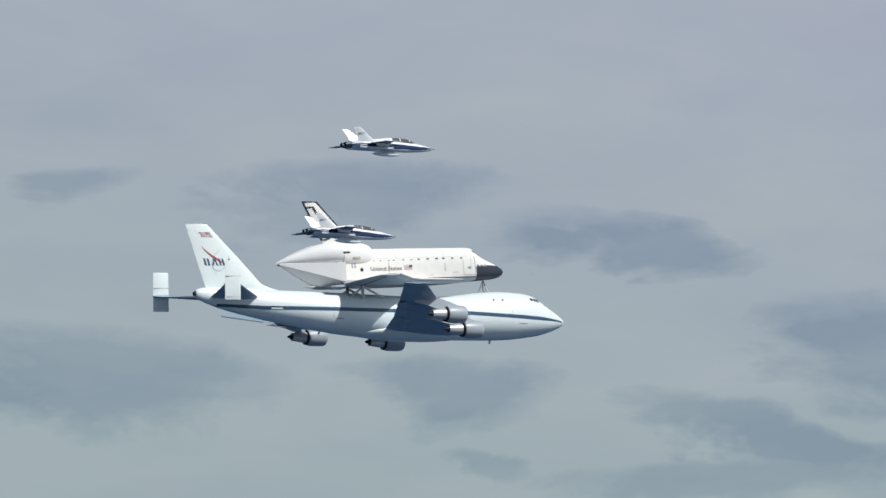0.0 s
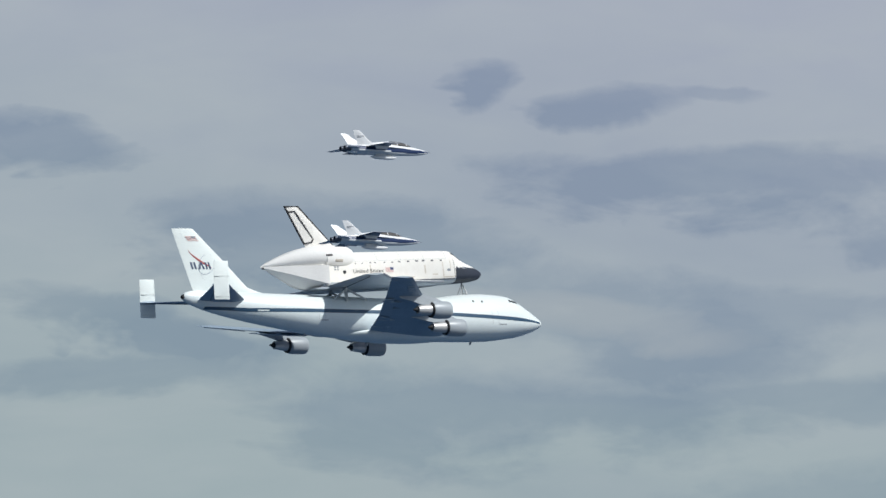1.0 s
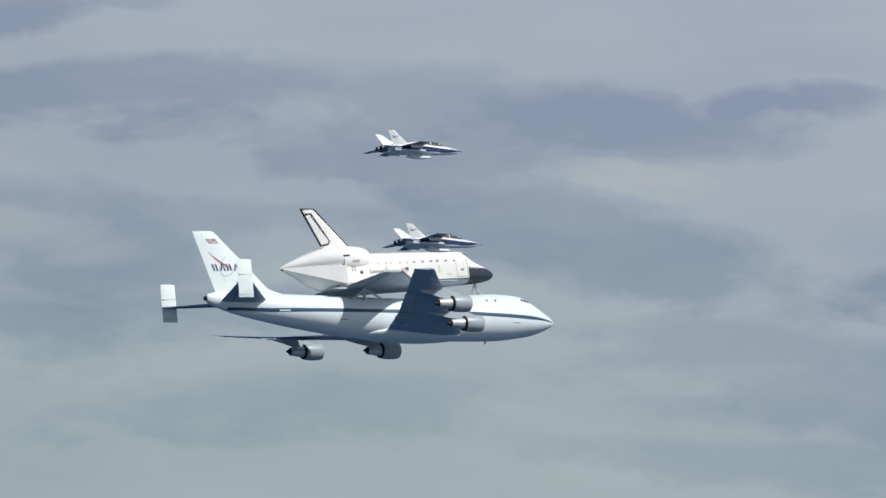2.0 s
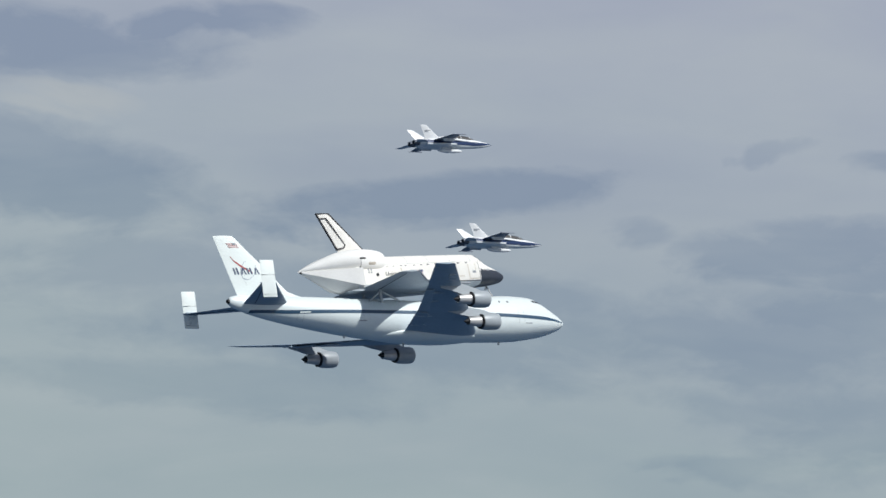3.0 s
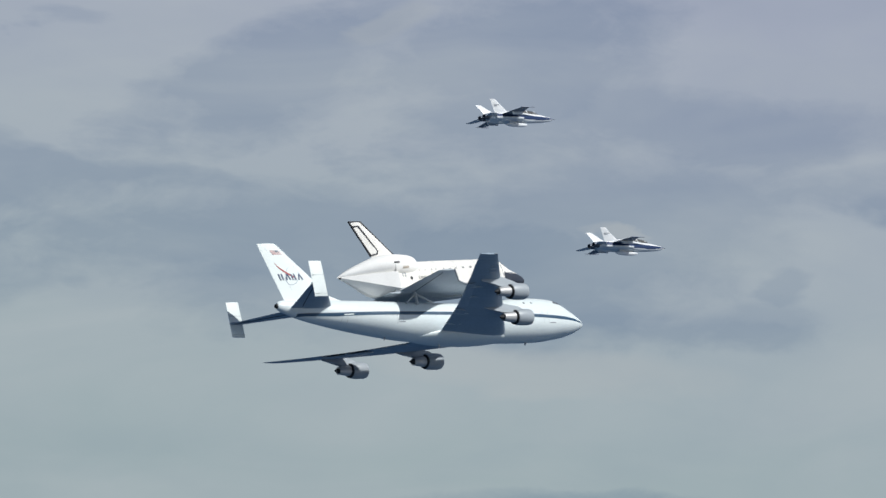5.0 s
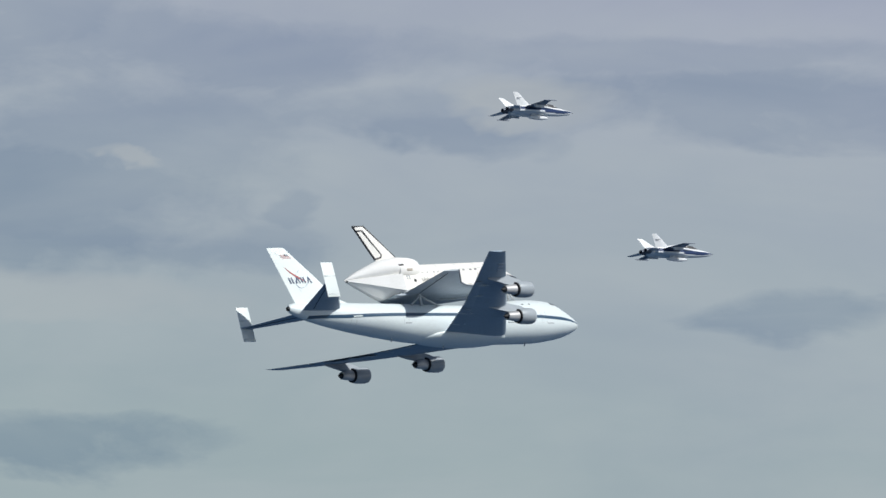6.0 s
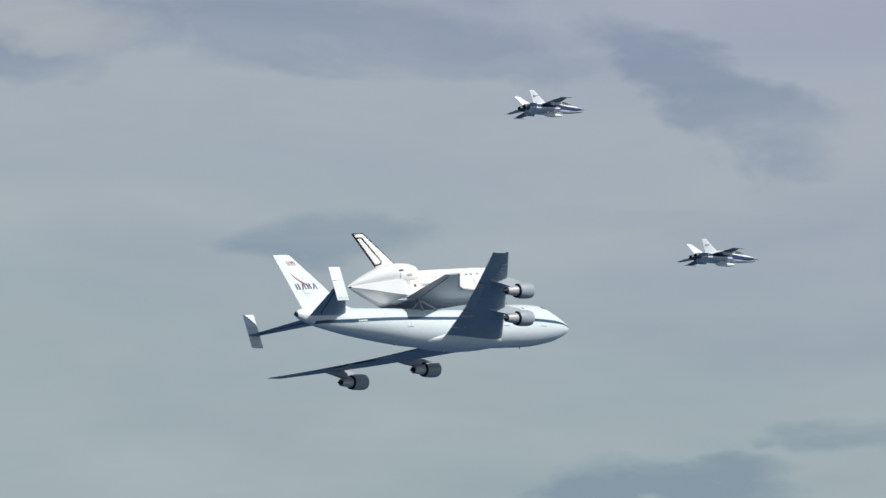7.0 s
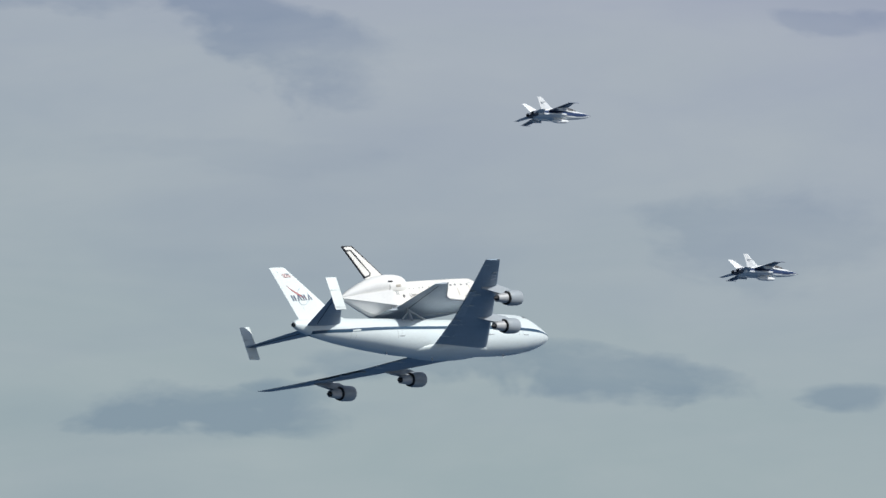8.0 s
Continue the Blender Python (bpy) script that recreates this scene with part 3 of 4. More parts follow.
        part("end_fin_bracket", turned((side * 10.95, 3.95), [(-66.6, 0.03), (-67.2, 0.28), (-69.2, 0.24), (-70.0, 0.03)], 12), WING_GREY, plate)

    # tail pipe, aerials, gear-door seams
    part("tail_pipe", turned((0, 3.40), [(-68.45, 0.42), (-68.9, 0.34), (-68.9, 0.24), (-68.5, 0.2)], 16), SOOT_AND_HOLLOW, plane, "dark auxiliary exhaust")
    for x, z in ((-13.6, -3.15), (-33.5, -3.55), (-45.5, -2.2)):
        part("aerial", flat_piece([(x, z + 0.15), (x - 0.5, z + 0.15), (x - 0.6, z - 0.5), (x - 0.35, z - 0.5)], -0.03, 0.06), COWL, plane)

    # struts that hold the orbiter: one bipod forward, two braced posts aft
    bm = bmesh.new()
    for s in (-1, 1):
        rod(bm, (-14.9, 0.0, 6.55), (-14.4, s * 0.8, 4.3), 0.09)
        rod(bm, (-14.9, 0.0, 6.55), (-15.6, s * 0.6, 4.3), 0.06)
    rod(bm, (-14.6, -0.6, 4.8), (-14.6, 0.6, 4.8), 0.05)
    part("forward_strut", bm, TRUSS, plane, "pale bipod strut under the orbiter nose")
    for s in (-1, 1):
        bm = bmesh.new()
        rod(bm, (-38.9, s * 2.3, 5.3), (-38.9, s * 2.4, 2.9), 0.26)
        rod(bm, (-38.9, s * 2.3, 4.9), (-34.9, s * 2.1, 3.2), 0.17)
        rod(bm, (-38.9, s * 2.3, 4.7), (-41.3, s * 2.2, 3.2), 0.14)
        rod(bm, (-38.9, s * 2.3, 4.9), (-38.9, -s * 0.2, 3.8), 0.12)
        part("aft_strut", bm, TRUSS, plane, "pale braced strut under the orbiter wing")
    return plane


carrier = make_carrier()


# ---- the orbiter on its back ----
ORBITER = Body([
    (0.0, 0.10, -0.12, 0.12, -0.02, 2, 2), (-0.25, 0.42, -0.45, 0.50, -0.05, 2, 2), (-0.9, 0.80, -0.85, 0.98, -0.12, 2, 2.2), (-2.1, 1.40, -1.14, 1.55, -0.2, 2, 2.4),
    (-3.4, 1.95, -1.27, 1.98, -0.2, 2.1, 2.6), (-4.5, 2.52, -1.33, 2.25, -0.1, 2.2, 2.8), (-5.6, 3.40, -1.37, 2.42, 0.1, 2.3, 3.2), (-6.3, 3.90, -1.40, 2.50, 0.3, 2.4, 3.6),
    (-7.5, 4.02, -1.44, 2.58, 0.5, 2.5, 4), (-10.0, 4.08, -1.46, 2.62, 0.6, 2.6, 5), (-15.0, 4.16, -1.52, 2.64, 0.7, 2.6, 6), (-20.0, 4.24, -1.58, 2.64, 0.7, 2.6, 6),
    (-26.0, 4.30, -1.64, 2.66, 0.7, 2.6, 6), (-31.2, 4.40, -1.64, 2.75, 0.7, 2.6, 5), (-32.2, 4.40, -1.60, 2.75, 0.7, 2.6, 5),
])
ORBITER_SEAT = pose(-11.16, 0, 7.97, 0, -2.6, 0)


def make_orbiter():
    ship = thing("shuttle_orbiter", "white winged space shuttle orbiter with black nose and tail cone", "spacecraft")
    xs = [0, -0.1, -0.25, -0.5] + spaced(-0.8, -7.2, 0.2) + spaced(-8, -32.2, 1.1)
    bm = ORBITER.hull(xs, 64)
    for f in bm.faces:
        c = f.calc_center_median()
        black_nose = c.x > -6.5 and c.z < 1.02 - 0.10 * (c.x + 6.5) / 6.5 and c.x < -0.0
        cap = c.x > -2.0 and c.z < 0.95 + (c.x + 2.0) * 0.1
        keel = c.z < -0.80 if c.x < -6.5 else c.z < -0.6
        if black_nose or cap:
            f.material_index = 1
        elif keel:
            f.material_index = 2
    part("fuselage", bm, [BLANKET, TILE, BELLY_TILE], ship, "white blanketed fuselage with black nose and dark belly")

    # payload-bay seams and the row of small vents
    for x in (-8.0, -12.3, -16.8, -21.3, -25.6):
        part("bay_seam", ORBITER.patch(rect(x, x - 0.05, 2.55, 4.12), 1, 8, 0.012), SEAM, ship)
    part("bay_hinge_line", ORBITER.patch(rect(-7.9, -26.0, 2.52, 2.56), 24, 1, 0.012), SEAM, ship)
    for px, s in ((649, 0.6), (661, 0.6), (673, 0.7), (688, 0.8), (697, 0.8), (714, 0.8), (728, 0.8), (741, 1.1), (757, 1.2), (773, 1.35), (785, 1.35), (801, 1.2), (817, 1.1)):
        x = -26.9 + (px - 649) * 0.106
        part("vent", ORBITER.patch(rect(x + 0.19 * s, x - 0.19 * s, 2.14, 2.14 + 0.20 * s), 1, 1, 0.02), LETTER, ship, "small square dark vent")
    # crew windows
    for xa, za, dx, dz in ((-4.75, 2.22, 0.45, 0.30), (-5.25, 2.62, 0.55, 0.36), (-5.85, 2.95, 0.5, 0.42)):
        for side in (-1, 1):
            part("cabin_window", ORBITER.patch(lambda u, v, xa=xa, za=za, dx=dx, dz=dz: (xa - dx * u - 0.35 * v, za + 0.22 * u + dz * v), 3, 3, 0.025, side), PANE, ship, "dark crew window pane")
    # hatch, thruster ports and forward module
    for x, z, s in ((-7.6, 0.65, 0.20), (-7.95, 0.65, 0.16), (-4.3, 0.95, 0.16), (-4.6, 0.95, 0.16), (-29.2, 1.72, 0.16), (-29.75, 1.72, 0.16), (-29.2, 1.3, 0.14), (-29.75, 1.3, 0.14)):
        part("thruster_port", ORBITER.patch(rect(x + s, x - s, z - s, z + s), 1, 1, 0.018), GREY_MARK, ship)
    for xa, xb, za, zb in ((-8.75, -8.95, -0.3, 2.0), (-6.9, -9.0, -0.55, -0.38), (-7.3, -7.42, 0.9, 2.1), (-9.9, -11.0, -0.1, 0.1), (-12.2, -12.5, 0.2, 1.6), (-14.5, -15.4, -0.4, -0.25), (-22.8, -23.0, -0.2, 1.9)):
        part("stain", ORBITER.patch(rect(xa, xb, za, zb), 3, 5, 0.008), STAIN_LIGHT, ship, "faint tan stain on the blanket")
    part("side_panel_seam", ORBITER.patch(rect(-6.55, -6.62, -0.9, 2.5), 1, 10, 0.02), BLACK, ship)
    part("wing_root_seam", ORBITER.patch(rect(-6.6, -19.0, -0.86, -0.74), 16, 1, 0.03), TILE, ship, "dark tile edge along the lower side")

    # words on the side
    cu = bpy.data.curves.new("lettering", "FONT")
    cu.body, cu.size, cu.extrude, cu.align_x, cu.offset = "United States", 1.08, 0.01, "LEFT", -0.010
    src = bpy.data.objects.new("lettering_source", cu)
    scene.collection.objects.link(src)
    bpy.context.view_layer.update()
    me = bpy.data.meshes.new_from_object(src.evaluated_get(bpy.context.evaluated_depsgraph_get()))
    bpy.data.objects.remove(src)
    me.name = "lettering"
    wide = max(v.co.x for v in me.vertices)
    for v in me.vertices:
        x, z = -26.4 + v.co.x * 5.9 / wide, 0.62 + v.co.y * 0.85
        v.co = ORBITER.point(x, ORBITER.deg_at(x, z), 0.075 + v.co.z)
    me.materials.clear()
    me.materials.append(LETTER)
    text = new("lettering", me)
    text.parent = ship
    tagged(text, "dark grey words on the fuselage side")
    bm = bmesh.new()
    mid = bm.verts.new(ORBITER.point(-28.0, ORBITER.deg_at(-28.0, 0.85), 0.04))
    rim = []
    for i in range(20):
        x, z = -28.0 + 0.31 * math.cos(math.pi * i / 10), 0.85 + 0.31 * math.sin(math.pi * i / 10)
        rim.append(bm.verts.new(ORBITER.point(x, ORBITER.deg_at(x, z), 0.03)))
    for i in range(20):
        bm.faces.new((mid, rim[i], rim[(i + 1) % 20]))
    part("round_emblem", bm, BLACK, ship, "round dark emblem")
    for k in range(5):
        part("flag_stripe", ORBITER.patch(rect(-20.0, -18.5, 0.60 + 0.17 * k, 0.69 + 0.17 * k), 2, 1, 0.03), FADED_RED, ship)
    part("flag_canton", ORBITER.patch(rect(-19.1, -18.5, 0.98, 1.38), 2, 2, 0.045), NAVY, ship)

    # delta wings, white above and dark tiles below
    for side in (-1, 1):
        st = [(1.5, -8.0, -31.4, -1.32, 0.8), (2.6, -9.2, -31.4, -1.30, 0.85), (3.4, -13.0, -31.3, -1.26, 0.95), (4.6, -18.3, -31.15, -1.18, 1.0), (6.0, -20.8, -30.95, -1.07, 0.95),
              (9.0, -23.8, -30.5, -0.88, 0.75), (11.5, -26.2, -30.15, -0.72, 0.48), (11.9, -26.8, -30.05, -0.70, 0.3)]
        bm = airfoil(st, lambda s, x, h, side=side: (x, side * s, h), 14)
        bmesh.ops.recalc_face_normals(bm, faces=bm.faces)
        for f in bm.faces:
            f.normal_update()
            f.material_index = 1 if f.normal.z < 0.30 else 0
        wing = part("wing", bm, [BLANKET, BELLY_TILE], ship, "delta wing, white above, dark tiles below")
        bm = bmesh.new()
        for (ya, xa, za), (yb, xb, zb) in zip(((2.6, -9.1, -1.25), (4.6, -18.15, -1.16), (6.0, -20.65, -1.06)), ((4.6, -18.15, -1.16), (6.0, -20.65, -1.06), (11.85, -26.5, -0.70))):
            rod(bm, (xa, side * ya, za), (xb, side * yb, zb), 0.16, 8)
        part("wing_edge", bm, GREY_MARK, wing, "grey carbon leading edge")
        part("elevon_seam", rod(bmesh.new(), (-28.6, side * 3.0, -1.78), (-28.9, side * 11.4, -1.02), 0.05, 6), TILE, wing)
        # engine pods on the rear shoulders
        pod = Body([(-25.5, 3.7, 2.9, 0.15, 3.3, 2, 2), (-25.75, 4.4, 2.1, 0.72, 3.25, 2, 2), (-26.5, 4.88, 1.75, 1.12, 3.2, 2.1, 2), (-28.0, 5.22, 1.6, 1.38, 3.2, 2.2, 2.2), (-30.0, 5.40, 1.65, 1.50, 3.2, 2.2, 2.2), (-31.4, 5.42, 1.7, 1.50, 3.2, 2.2, 2.2)])
        bm = pod.hull([-25.5, -25.58, -25.75] + spaced(-26, -31.4, 0.4), 32)
        for v in bm.verts:
            v.co.y += side * 1.82
        pod_ob = part("engine_pod", bm, CONE_WHITE, ship, "rounded white engine pod")
        part("pod_thruster", turned((side * 3.20, 3.62), [(-30.35, 0.13), (-30.45, 0.19), (-31.55, 0.19), (-31.6, 0.13)], 10), SOOT_AND_HOLLOW, pod_ob, "dark thruster slot")
        part("pod_port_panel", turned((side * 3.02, 2.75), [(-28.2, 0.05), (-28.5, 0.30), (-29.8, 0.32), (-30.2, 0.05)], 12), STAIN, pod_ob, "stained tan panel")

    # tail cone with a hard chine along each side
    bm = bmesh.new()
    rings = []
    top_at = through_points((-31.3, -32.6, -34.6, -36.2, -37.8, -39.5, -41.0, -42.1, -42.35), (5.44, 5.44, 5.20, 4.80, 4.30, 3.72, 3.12, 2.62, 2.46))
    low_at = through_points((-31.3, -33.8, -35.9, -37.5, -39.0, -41.0, -42.1, -42.35), (-1.55, -1.55, -1.15, -0.38, 0.50, 1.62, 2.22, 2.36))
    for x in spaced(-31.3, -42.1, 0.6) + [-42.35]:
        s = (x + 31.3) / -11.05
        w = 3.29 * max(0.0, 1 - s ** 1.3) ** 0.95 + 0.05
        chine, lip, lo = 2.10 + 0.32 * s, -1.05 + 3.42 * s, low_at(x)
        lip = max(lip, lo + 0.02)
        k = 1.0 + 0.10 * max(0.0, 1 - s * 4)
        half = [(0.0, top_at(x))]
        for ky, kz in ((0.30, 1.0), (0.55, 0.995), (0.79, 0.92), (0.925, 0.735), (0.985, 0.53), (1.0, 0.36), (0.93, 0.16), (0.76, 0.0)):
            half.append((w * ky, chine + (top_at(x) - chine) * kz))
        half += [(w * 0.92 * k, chine - 0.05), (w * 0.91 * k, chine + (lip - chine) * 0.5), (w * 0.90 * k, lip), (w * 0.68 * k, lip + (lo - lip) * 0.24), (w * 0.46, lip + (lo - lip) * 0.62), (w * 0.22, lo)]
        rings.append([(x, -y, z) for y, z in half] + [(x, y, z) for y, z in reversed(half[1:])])
    join_rings(bm, rings)
    cone = part("tail_cone", bm, CONE_WHITE, ship, "smooth white tail cone with side chine")
    part("cone_port", turned((-0.35, 2.15), [(-41.9, 0.16), (-42.2, 0.16)], 10), SOOT_AND_HOLLOW, cone)
    part("body_flap", airfoil([(-2.9, -31.2, -34.2, -1.62, 0.35), (2.9, -31.2, -34.2, -1.62, 0.35)], lambda s, x, h: (x, s, h)), BELLY_TILE, ship, "dark tiled body flap")

    # fin, black edged, with outlined rudder
    st = [(4.2, -26.7, -33.0, 0.0, 0.9), (5.5, -28.05, -33.3, 0.0, 0.85), (8.8, -31.0, -34.95, 0.0, 0.6), (11.75, -33.8, -36.4, 0.0, 0.42), (12.05, -34.15, -36.55, 0.0, 0.3)]
    fin = part("tail_fin", airfoil(st, lambda s, x, h: (x, h, s)), BLANKET, ship, "white swept fin with black edges")

    def edge_bar(name, a, b, w, half):
        (xa, za), (xb, zb) = a, b
        d = Vector((xb - xa, 0, zb - za)).normalized()
        nx, nz = -d.z * w / 2, d.x * w / 2
        part(name, flat_piece([(xa - nx, za - nz), (xb - nx, zb - nz), (xb + nx, zb + nz), (xa + nx, za + nz)], -half, 2 * half), BLACK, fin)
    edge_bar("fin_leading_edge", (-28.05, 5.4), (-34.12, 12.05), 0.27, 0.20)
    edge_bar("fin_tip_edge", (-34.0, 12.03), (-36.6, 12.13), 0.20, 0.16)
    edge_bar("fin_trailing_edge", (-36.5, 12.05), (-33.45, 5.9), 0.20, 0.15)
    edge_bar("rudder_outline", (-34.8, 11.2), (-31.85, 6.65), 0.24, 0.30)
    edge_bar("rudder_outline", (-36.05, 11.25), (-34.7, 11.27), 0.18, 0.24)
    edge_bar("rudder_outline", (-31.8, 6.75), (-32.2, 6.1), 0.22, 0.34)
    edge_bar("rudder_outline", (-32.1, 6.15), (-33.5, 5.95), 0.22, 0.28)
    return ship


orbiter = make_orbiter()


# ---- two chase jets ----
JET = Body([
    (0.0, 0.05, -0.06, 0.05, 0.0, 2, 2), (-0.5, 0.20, -0.24, 0.22, 0.0, 2, 2), (-1.5, 0.42, -0.46, 0.45, 0.02, 2, 2), (-3.0, 0.68, -0.62, 0.60, 0.06, 2, 2), (-4.5, 0.82, -0.70, 0.68, 0.1, 2, 2.2),
    (-6.0, 0.92, -0.74, 0.80, 0.15, 2, 2.4), (-7.5, 1.02, -0.76, 1.05, 0.15, 2, 2.6), (-8.5, 1.05, -0.62, 1.30, 0.12, 2, 2.4), (-10.0, 0.98, -0.58, 1.42, 0.10, 2.2, 2.4),
    (-12.0, 0.84, -0.56, 1.42, 0.08, 2.4, 2.4), (-14.0, 0.70, -0.52, 1.30, 0.05, 2.6, 2.6), (-15.2, 0.58, -0.55, 1.18, 0.03, 2.6, 3),
])


def make_jet():
    jet = thing("chase_jet", "white twin-tailed chase jet with navy side band and belly tank", "jet", "chase jets flying alongside")
    bm = JET.hull([0, -0.15, -0.35, -0.6] + spaced(-0.9, -15.2, 0.45), 48)
    for f in bm.faces:
        c = f.calc_center_median()
        line = 0.10 + 0.24 * min(1, -c.x / 5.0)
        if abs(c.y) > 0.03 and (c.z < line and c.z > (-0.37 * min(1, -c.x / 3.0) if c.x > -11.5 else -0.08)):
            f.material_index = 1
        elif c.z < -0.1:
            f.material_index = 2
    part("fuselage", bm, [JET_WHITE, JET_BLUE, JET_GREY], jet, "white fuselage with navy band and pale belly")
    hood = Body([(-3.3, 0.78, 0.60, 0.10, 0.70, 2, 2), (-4.2, 1.18, 0.62, 0.42, 0.74, 2, 2), (-5.4, 1.40, 0.66, 0.48, 0.80, 2, 2), (-6.8, 1.46, 0.7, 0.48, 0.84, 2, 2), (-7.8, 1.38, 0.8, 0.46, 0.9, 2, 2)])
    part("canopy", hood.hull(spaced(-3.3, -7.8, 0.3), 24), CANOPY, jet, "long smoked two-seat canopy")
    spine = Body([(-7.6, 1.46, 0.8, 0.48, 0.9, 2, 2), (-9.0, 1.32, 0.7, 0.55, 0.9, 2, 2), (-11.5, 1.02, 0.5, 0.5, 0.7, 2, 2), (-13.8, 0.74, 0.4, 0.3, 0.5, 2, 2)])
    part("spine", spine.hull(spaced(-7.6, -13.8, 0.6), 24), JET_WHITE, jet)
    for x in (-4.35, -6.1):
        part("canopy_frame", hood.patch(lambda u, v, x=x: (x - 0.12 * u, 0.85 + 0.55 * v), 1, 5, 0.015), JET_WHITE, jet)
    for side in (-1, 1):
        # leading-edge extension, intake, nozzle
        part("wing_root_extension", airfoil([(0.55, -4.4, -9.6, 0.36, 0.16), (0.95, -6.2, -9.6, 0.36, 0.16), (1.35, -7.6, -9.6, 0.34, 0.16), (1.75, -8.4, -9.6, 0.3, 0.14)], lambda s, x, h, side=side: (x, side * s, h)), JET_WHITE, jet)
        box = Body([(-8.1, 0.12, -0.60, 0.36, -0.25, 3, 3), (-9.5, 0.2, -0.62, 0.46, -0.25, 3, 3), (-12.0, 0.2, -0.58, 0.40, -0.25, 3, 3), (-14.0, 0.1, -0.5, 0.2, -0.2, 2.4, 2.4)])
        bm = box.hull(spaced(-8.1, -14, 0.6), 24)
        for v in bm.verts:
            v.co.y += side * 1.22
        for f in bm.faces:
            f.material_index = 1 if f.calc_center_median().z > -0.2 else 0
        intake = part("intake", bm, [JET_GREY, JET_BLUE], jet, "boxy grey engine intake")
        # the duct is closed; a dark disc paints the shade of its opening
        part("intake_mouth_shade", turned((side * 1.22, -0.25), [(-8.06, 0.28), (-8.14, 0.28)], 14), SOOT_AND_HOLLOW, intake)
        part("nozzle", turned((side * 0.58, 0.0), [(-15.0, 0.50), (-15.5, 0.49), (-16.2, 0.38), (-16.2, 0.30), (-15.8, 0.26)], 20), NOZZLE, jet, "dark grey exhaust nozzle")
        # wing with tip rail, both coloured for shade
        wing = part("wing", airfoil([(1.3, -8.5, -12.7, 0.26, 0.22), (2.4, -9.05, -12.6, 0.24, 0.2), (4.0, -9.75, -12.35, 0.2, 0.14), (5.65, -10.35, -12.05, 0.16, 0.09)], lambda s, x, h, side=side: (x, side * s, h)), JET_WING_SHADE, jet, "thin white wing, its shade put into a slate colour")
        part("tip_rail", turned((side * 5.82, 0.15), [(-9.35, 0.02), (-9.6, 0.08), (-12.1, 0.09), (-12.4, 0.03)], 10), JET_WING_SHADE, wing)
        part("flap_seam", rod(bmesh.new(), (-11.6, side * 1.6, 0.16), (-11.55, side * 5.5, 0.12), 0.025, 6), SOOT_AND_HOLLOW, wing)
        part("wing_pylon", flat_piece([(-9.6, 0.16), (-12.2, 0.16), (-11.9, -0.35), (-9.9, -0.35)], side * 3.1 - 0.07, 0.14), JET_GREY, wing)
        # canted fin and stabilator
        st = [(0.45, -10.9, -14.15, 1.08, 0.24), (0.9, -11.5, -14.3, 1.24, 0.22), (1.8, -12.9, -14.78, 1.52, 0.14), (2.55, -13.95, -15.22, 1.77, 0.09), (2.68, -14.25, -15.26, 1.81, 0.05)]
        fin = part("tail_fin", airfoil(st, lambda s, x, h, side=side: (x, side * h, s)), JET_WHITE, jet, "white canted tail fin")
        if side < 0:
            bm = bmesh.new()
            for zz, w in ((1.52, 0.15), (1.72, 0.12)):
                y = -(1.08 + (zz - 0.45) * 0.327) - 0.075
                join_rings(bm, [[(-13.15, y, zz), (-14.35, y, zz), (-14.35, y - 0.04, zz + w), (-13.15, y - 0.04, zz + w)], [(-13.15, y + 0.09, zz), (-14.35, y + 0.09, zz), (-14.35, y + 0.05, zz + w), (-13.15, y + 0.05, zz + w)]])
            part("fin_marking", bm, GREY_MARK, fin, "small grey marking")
        part("stabilator", airfoil([(1.05, -13.6, -16.1, -0.02, 0.16), (1.8, -14.2, -16.45, -0.06, 0.14), (3.2, -15.75, -17.04, -0.16, 0.07)], lambda s, x, h, side=side: (x, side * s, h)), JET_TAIL, jet, "pale slate all-moving tailplane")
    tank = part("belly_tank", turned((0, -1.12), [(-6.05, 0.02), (-6.3, 0.16), (-6.9, 0.29), (-7.8, 0.36), (-9.2, 0.36), (-10.3, 0.26), (-11.0, 0.05)], 18), JET_WHITE, jet, "white belly fuel tank")
    part("tank_pylon", flat_piece([(-7.2, -0.5), (-10.2, -0.5), (-10.0, -0.95), (-7.5, -0.95)], -0.10, 0.2), JET_GREY, tank)
    part("nose_probe", turned((0, 0.0), [(0.35, 0.01), (0.0, 0.05), (-0.2, 0.1)], 8), SOOT_AND_HOLLOW, jet)
    return jet


upper_jet = make_jet()
lower_jet = copy_thing(upper_jet, pose(0, 0, 0))

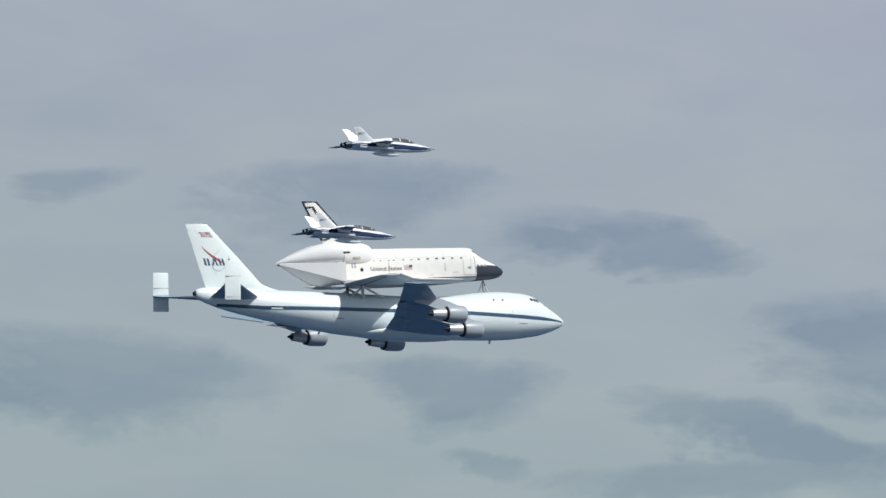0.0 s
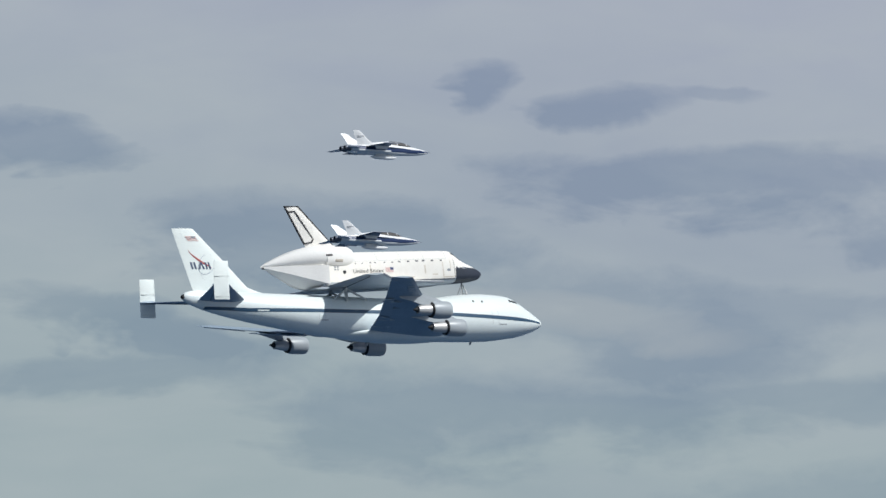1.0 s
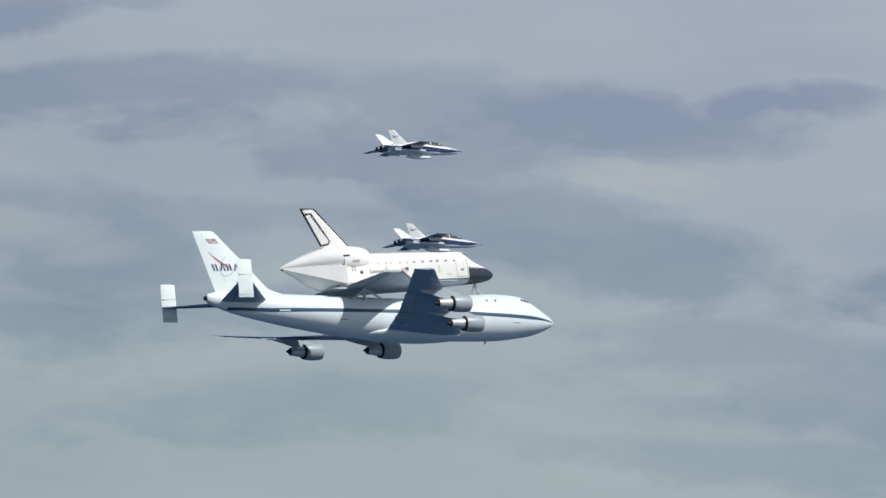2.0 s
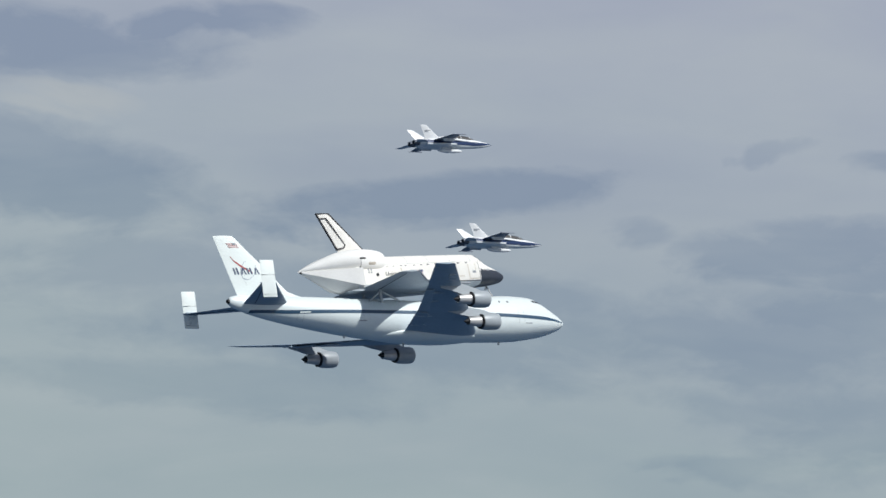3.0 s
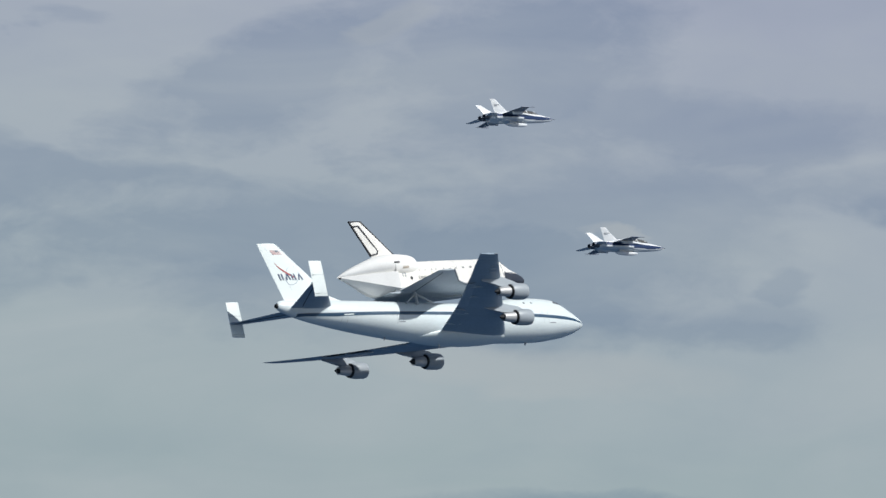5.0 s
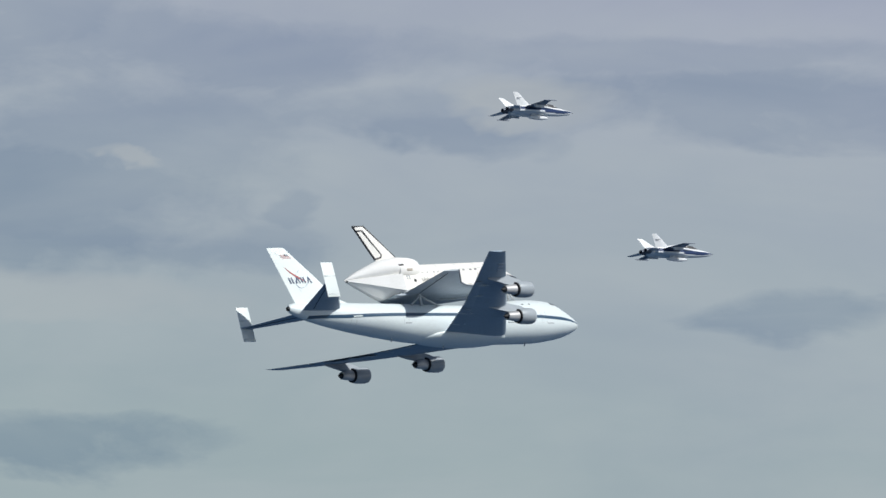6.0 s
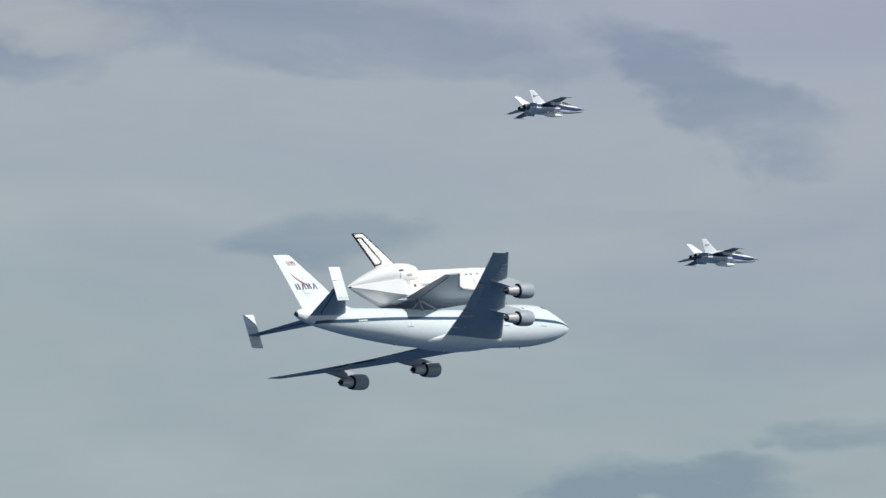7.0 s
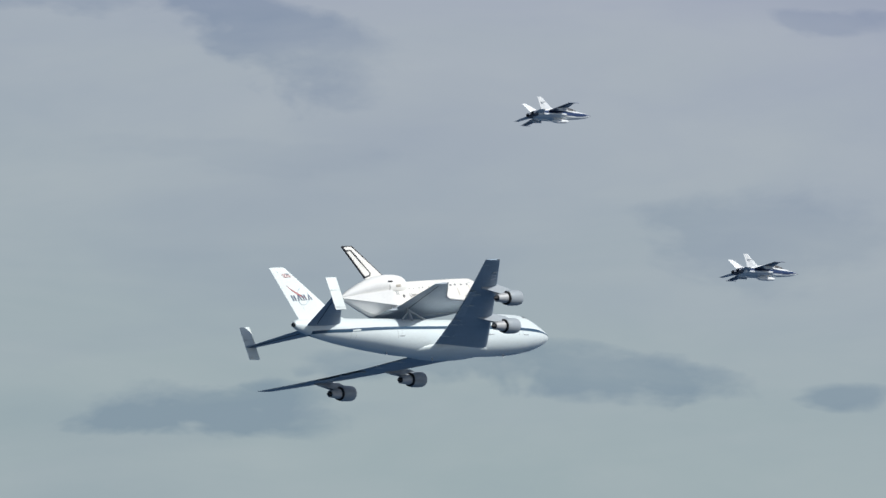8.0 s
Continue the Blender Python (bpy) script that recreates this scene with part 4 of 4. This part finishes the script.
# ---- flight paths: everything seen moves ----
CARRIER_PATH = [
    (0, pose(18.71, 3093.92, 479.94, 2.54, -3.61, 31.44)), (0.5, pose(66.38, 3114.44, 474.12, 1.00, -3.70, 31.29)),
    (1, pose(115.50, 3133.67, 468.89, -0.60, -3.83, 31.21)), (1.5, pose(165.50, 3151.83, 464.17, -2.23, -3.97, 31.21)),
    (1.7, pose(185.64, 3158.85, 462.39, -2.90, -4.03, 31.25)), (2.8, pose(296.40, 3195.86, 453.52, -6.48, -4.39, 31.57)),
    (3, pose(316.36, 3202.45, 452.03, -7.12, -4.45, 31.67)), (3.5, pose(365.82, 3218.96, 448.41, -8.61, -4.61, 31.94)),
    (4, pose(414.52, 3235.80, 444.91, -10.04, -4.77, 32.30)), (4.5, pose(462.36, 3253.24, 441.49, -11.40, -4.92, 32.73)),
    (4.7, pose(481.26, 3260.45, 440.14, -11.93, -4.98, 32.93)), (5.8, pose(582.98, 3303.42, 432.83, -14.64, -5.29, 34.13)),
    (6, pose(601.16, 3311.96, 431.53, -15.09, -5.34, 34.37)), (6.5, pose(646.39, 3334.52, 428.32, -16.20, -5.47, 35.01)),
    (7, pose(691.60, 3358.93, 425.21, -17.24, -5.60, 35.67)), (7.5, pose(737.20, 3385.37, 422.26, -18.25, -5.72, 36.33)),
    (8, pose(783.72, 3413.99, 419.52, -19.22, -5.83, 36.98)),
]
UPPER_JET_PATH = [
    (0, pose(-2.06, 2977.79, 489.09, 1.60, -2.36, 31.32)), (0.5, pose(45.04, 3000.94, 483.91, 0.13, -2.29, 31.77)),
    (1, pose(93.80, 3023.07, 479.47, -1.34, -2.36, 32.16)), (1.5, pose(143.39, 3043.95, 475.47, -2.88, -2.77, 32.42)),
    (1.7, pose(163.69, 3051.93, 474.00, -3.51, -2.97, 32.51)), (2.8, pose(274.68, 3093.36, 467.64, -7.02, -4.07, 32.84)),
    (3, pose(294.64, 3100.91, 466.79, -7.63, -4.18, 32.89)), (3.5, pose(344.56, 3120.54, 465.17, -9.02, -4.37, 32.94)),
    (4, pose(393.97, 3141.60, 463.63, -10.16, -4.45, 33.06)), (4.5, pose(443.04, 3163.77, 462.43, -10.98, -4.39, 33.37)),
    (4.7, pose(462.52, 3173.02, 462.06, -11.16, -4.31, 33.58)), (5.8, pose(567.36, 3224.93, 458.57, -11.39, -3.55, 35.03)),
    (6, pose(586.15, 3233.91, 457.80, -11.54, -3.49, 35.23)), (6.5, pose(632.04, 3255.42, 455.56, -12.18, -3.56, 35.61)),
    (7, pose(677.58, 3275.65, 452.88, -13.09, -3.83, 35.95)), (7.5, pose(722.92, 3295.20, 449.82, -14.20, -4.16, 36.43)),
    (8, pose(768.53, 3314.16, 446.77, -15.41, -4.49, 36.98)),
]
LOWER_JET_PATH = [
    (0, pose(-7.97, 3009.86, 480.46, -0.42, -1.25, 29.93)), (0.5, pose(41.39, 3030.01, 474.73, -2.15, -2.14, 29.87)),
    (1, pose(93.29, 3049.52, 469.36, -3.81, -2.87, 29.92)), (1.5, pose(145.57, 3068.51, 464.94, -5.35, -3.32, 30.16)),
    (1.7, pose(166.78, 3075.92, 463.04, -5.88, -3.38, 30.31)), (2.8, pose(283.70, 3114.16, 455.00, -8.14, -3.07, 31.34)),
    (3, pose(304.67, 3120.59, 453.45, -8.40, -3.02, 31.50)), (3.5, pose(357.06, 3136.00, 449.93, -8.64, -2.92, 31.92)),
    (4, pose(408.37, 3151.20, 446.22, -8.71, -3.03, 32.25)), (4.5, pose(459.25, 3166.31, 442.79, -8.68, -3.21, 32.57)),
    (4.7, pose(479.38, 3172.49, 441.38, -8.64, -3.25, 32.70)), (5.8, pose(587.10, 3206.11, 433.00, -8.46, -3.29, 33.27)),
    (6, pose(606.27, 3212.31, 431.24, -8.51, -3.24, 33.44)), (6.5, pose(653.96, 3228.15, 427.49, -8.88, -3.09, 33.95)),
    (7, pose(701.40, 3244.44, 423.56, -9.62, -3.11, 34.45)), (7.5, pose(748.92, 3260.80, 419.19, -10.65, -3.37, 34.91)),
    (8, pose(796.86, 3276.86, 415.17, -11.82, -3.71, 35.34)),
]


def motions():
    walk(carrier, CARRIER_PATH)
    walk(orbiter, [(t, m @ ORBITER_SEAT) for t, m in CARRIER_PATH])
    walk(upper_jet, UPPER_JET_PATH)
    walk(lower_jet, LOWER_JET_PATH)


motions()
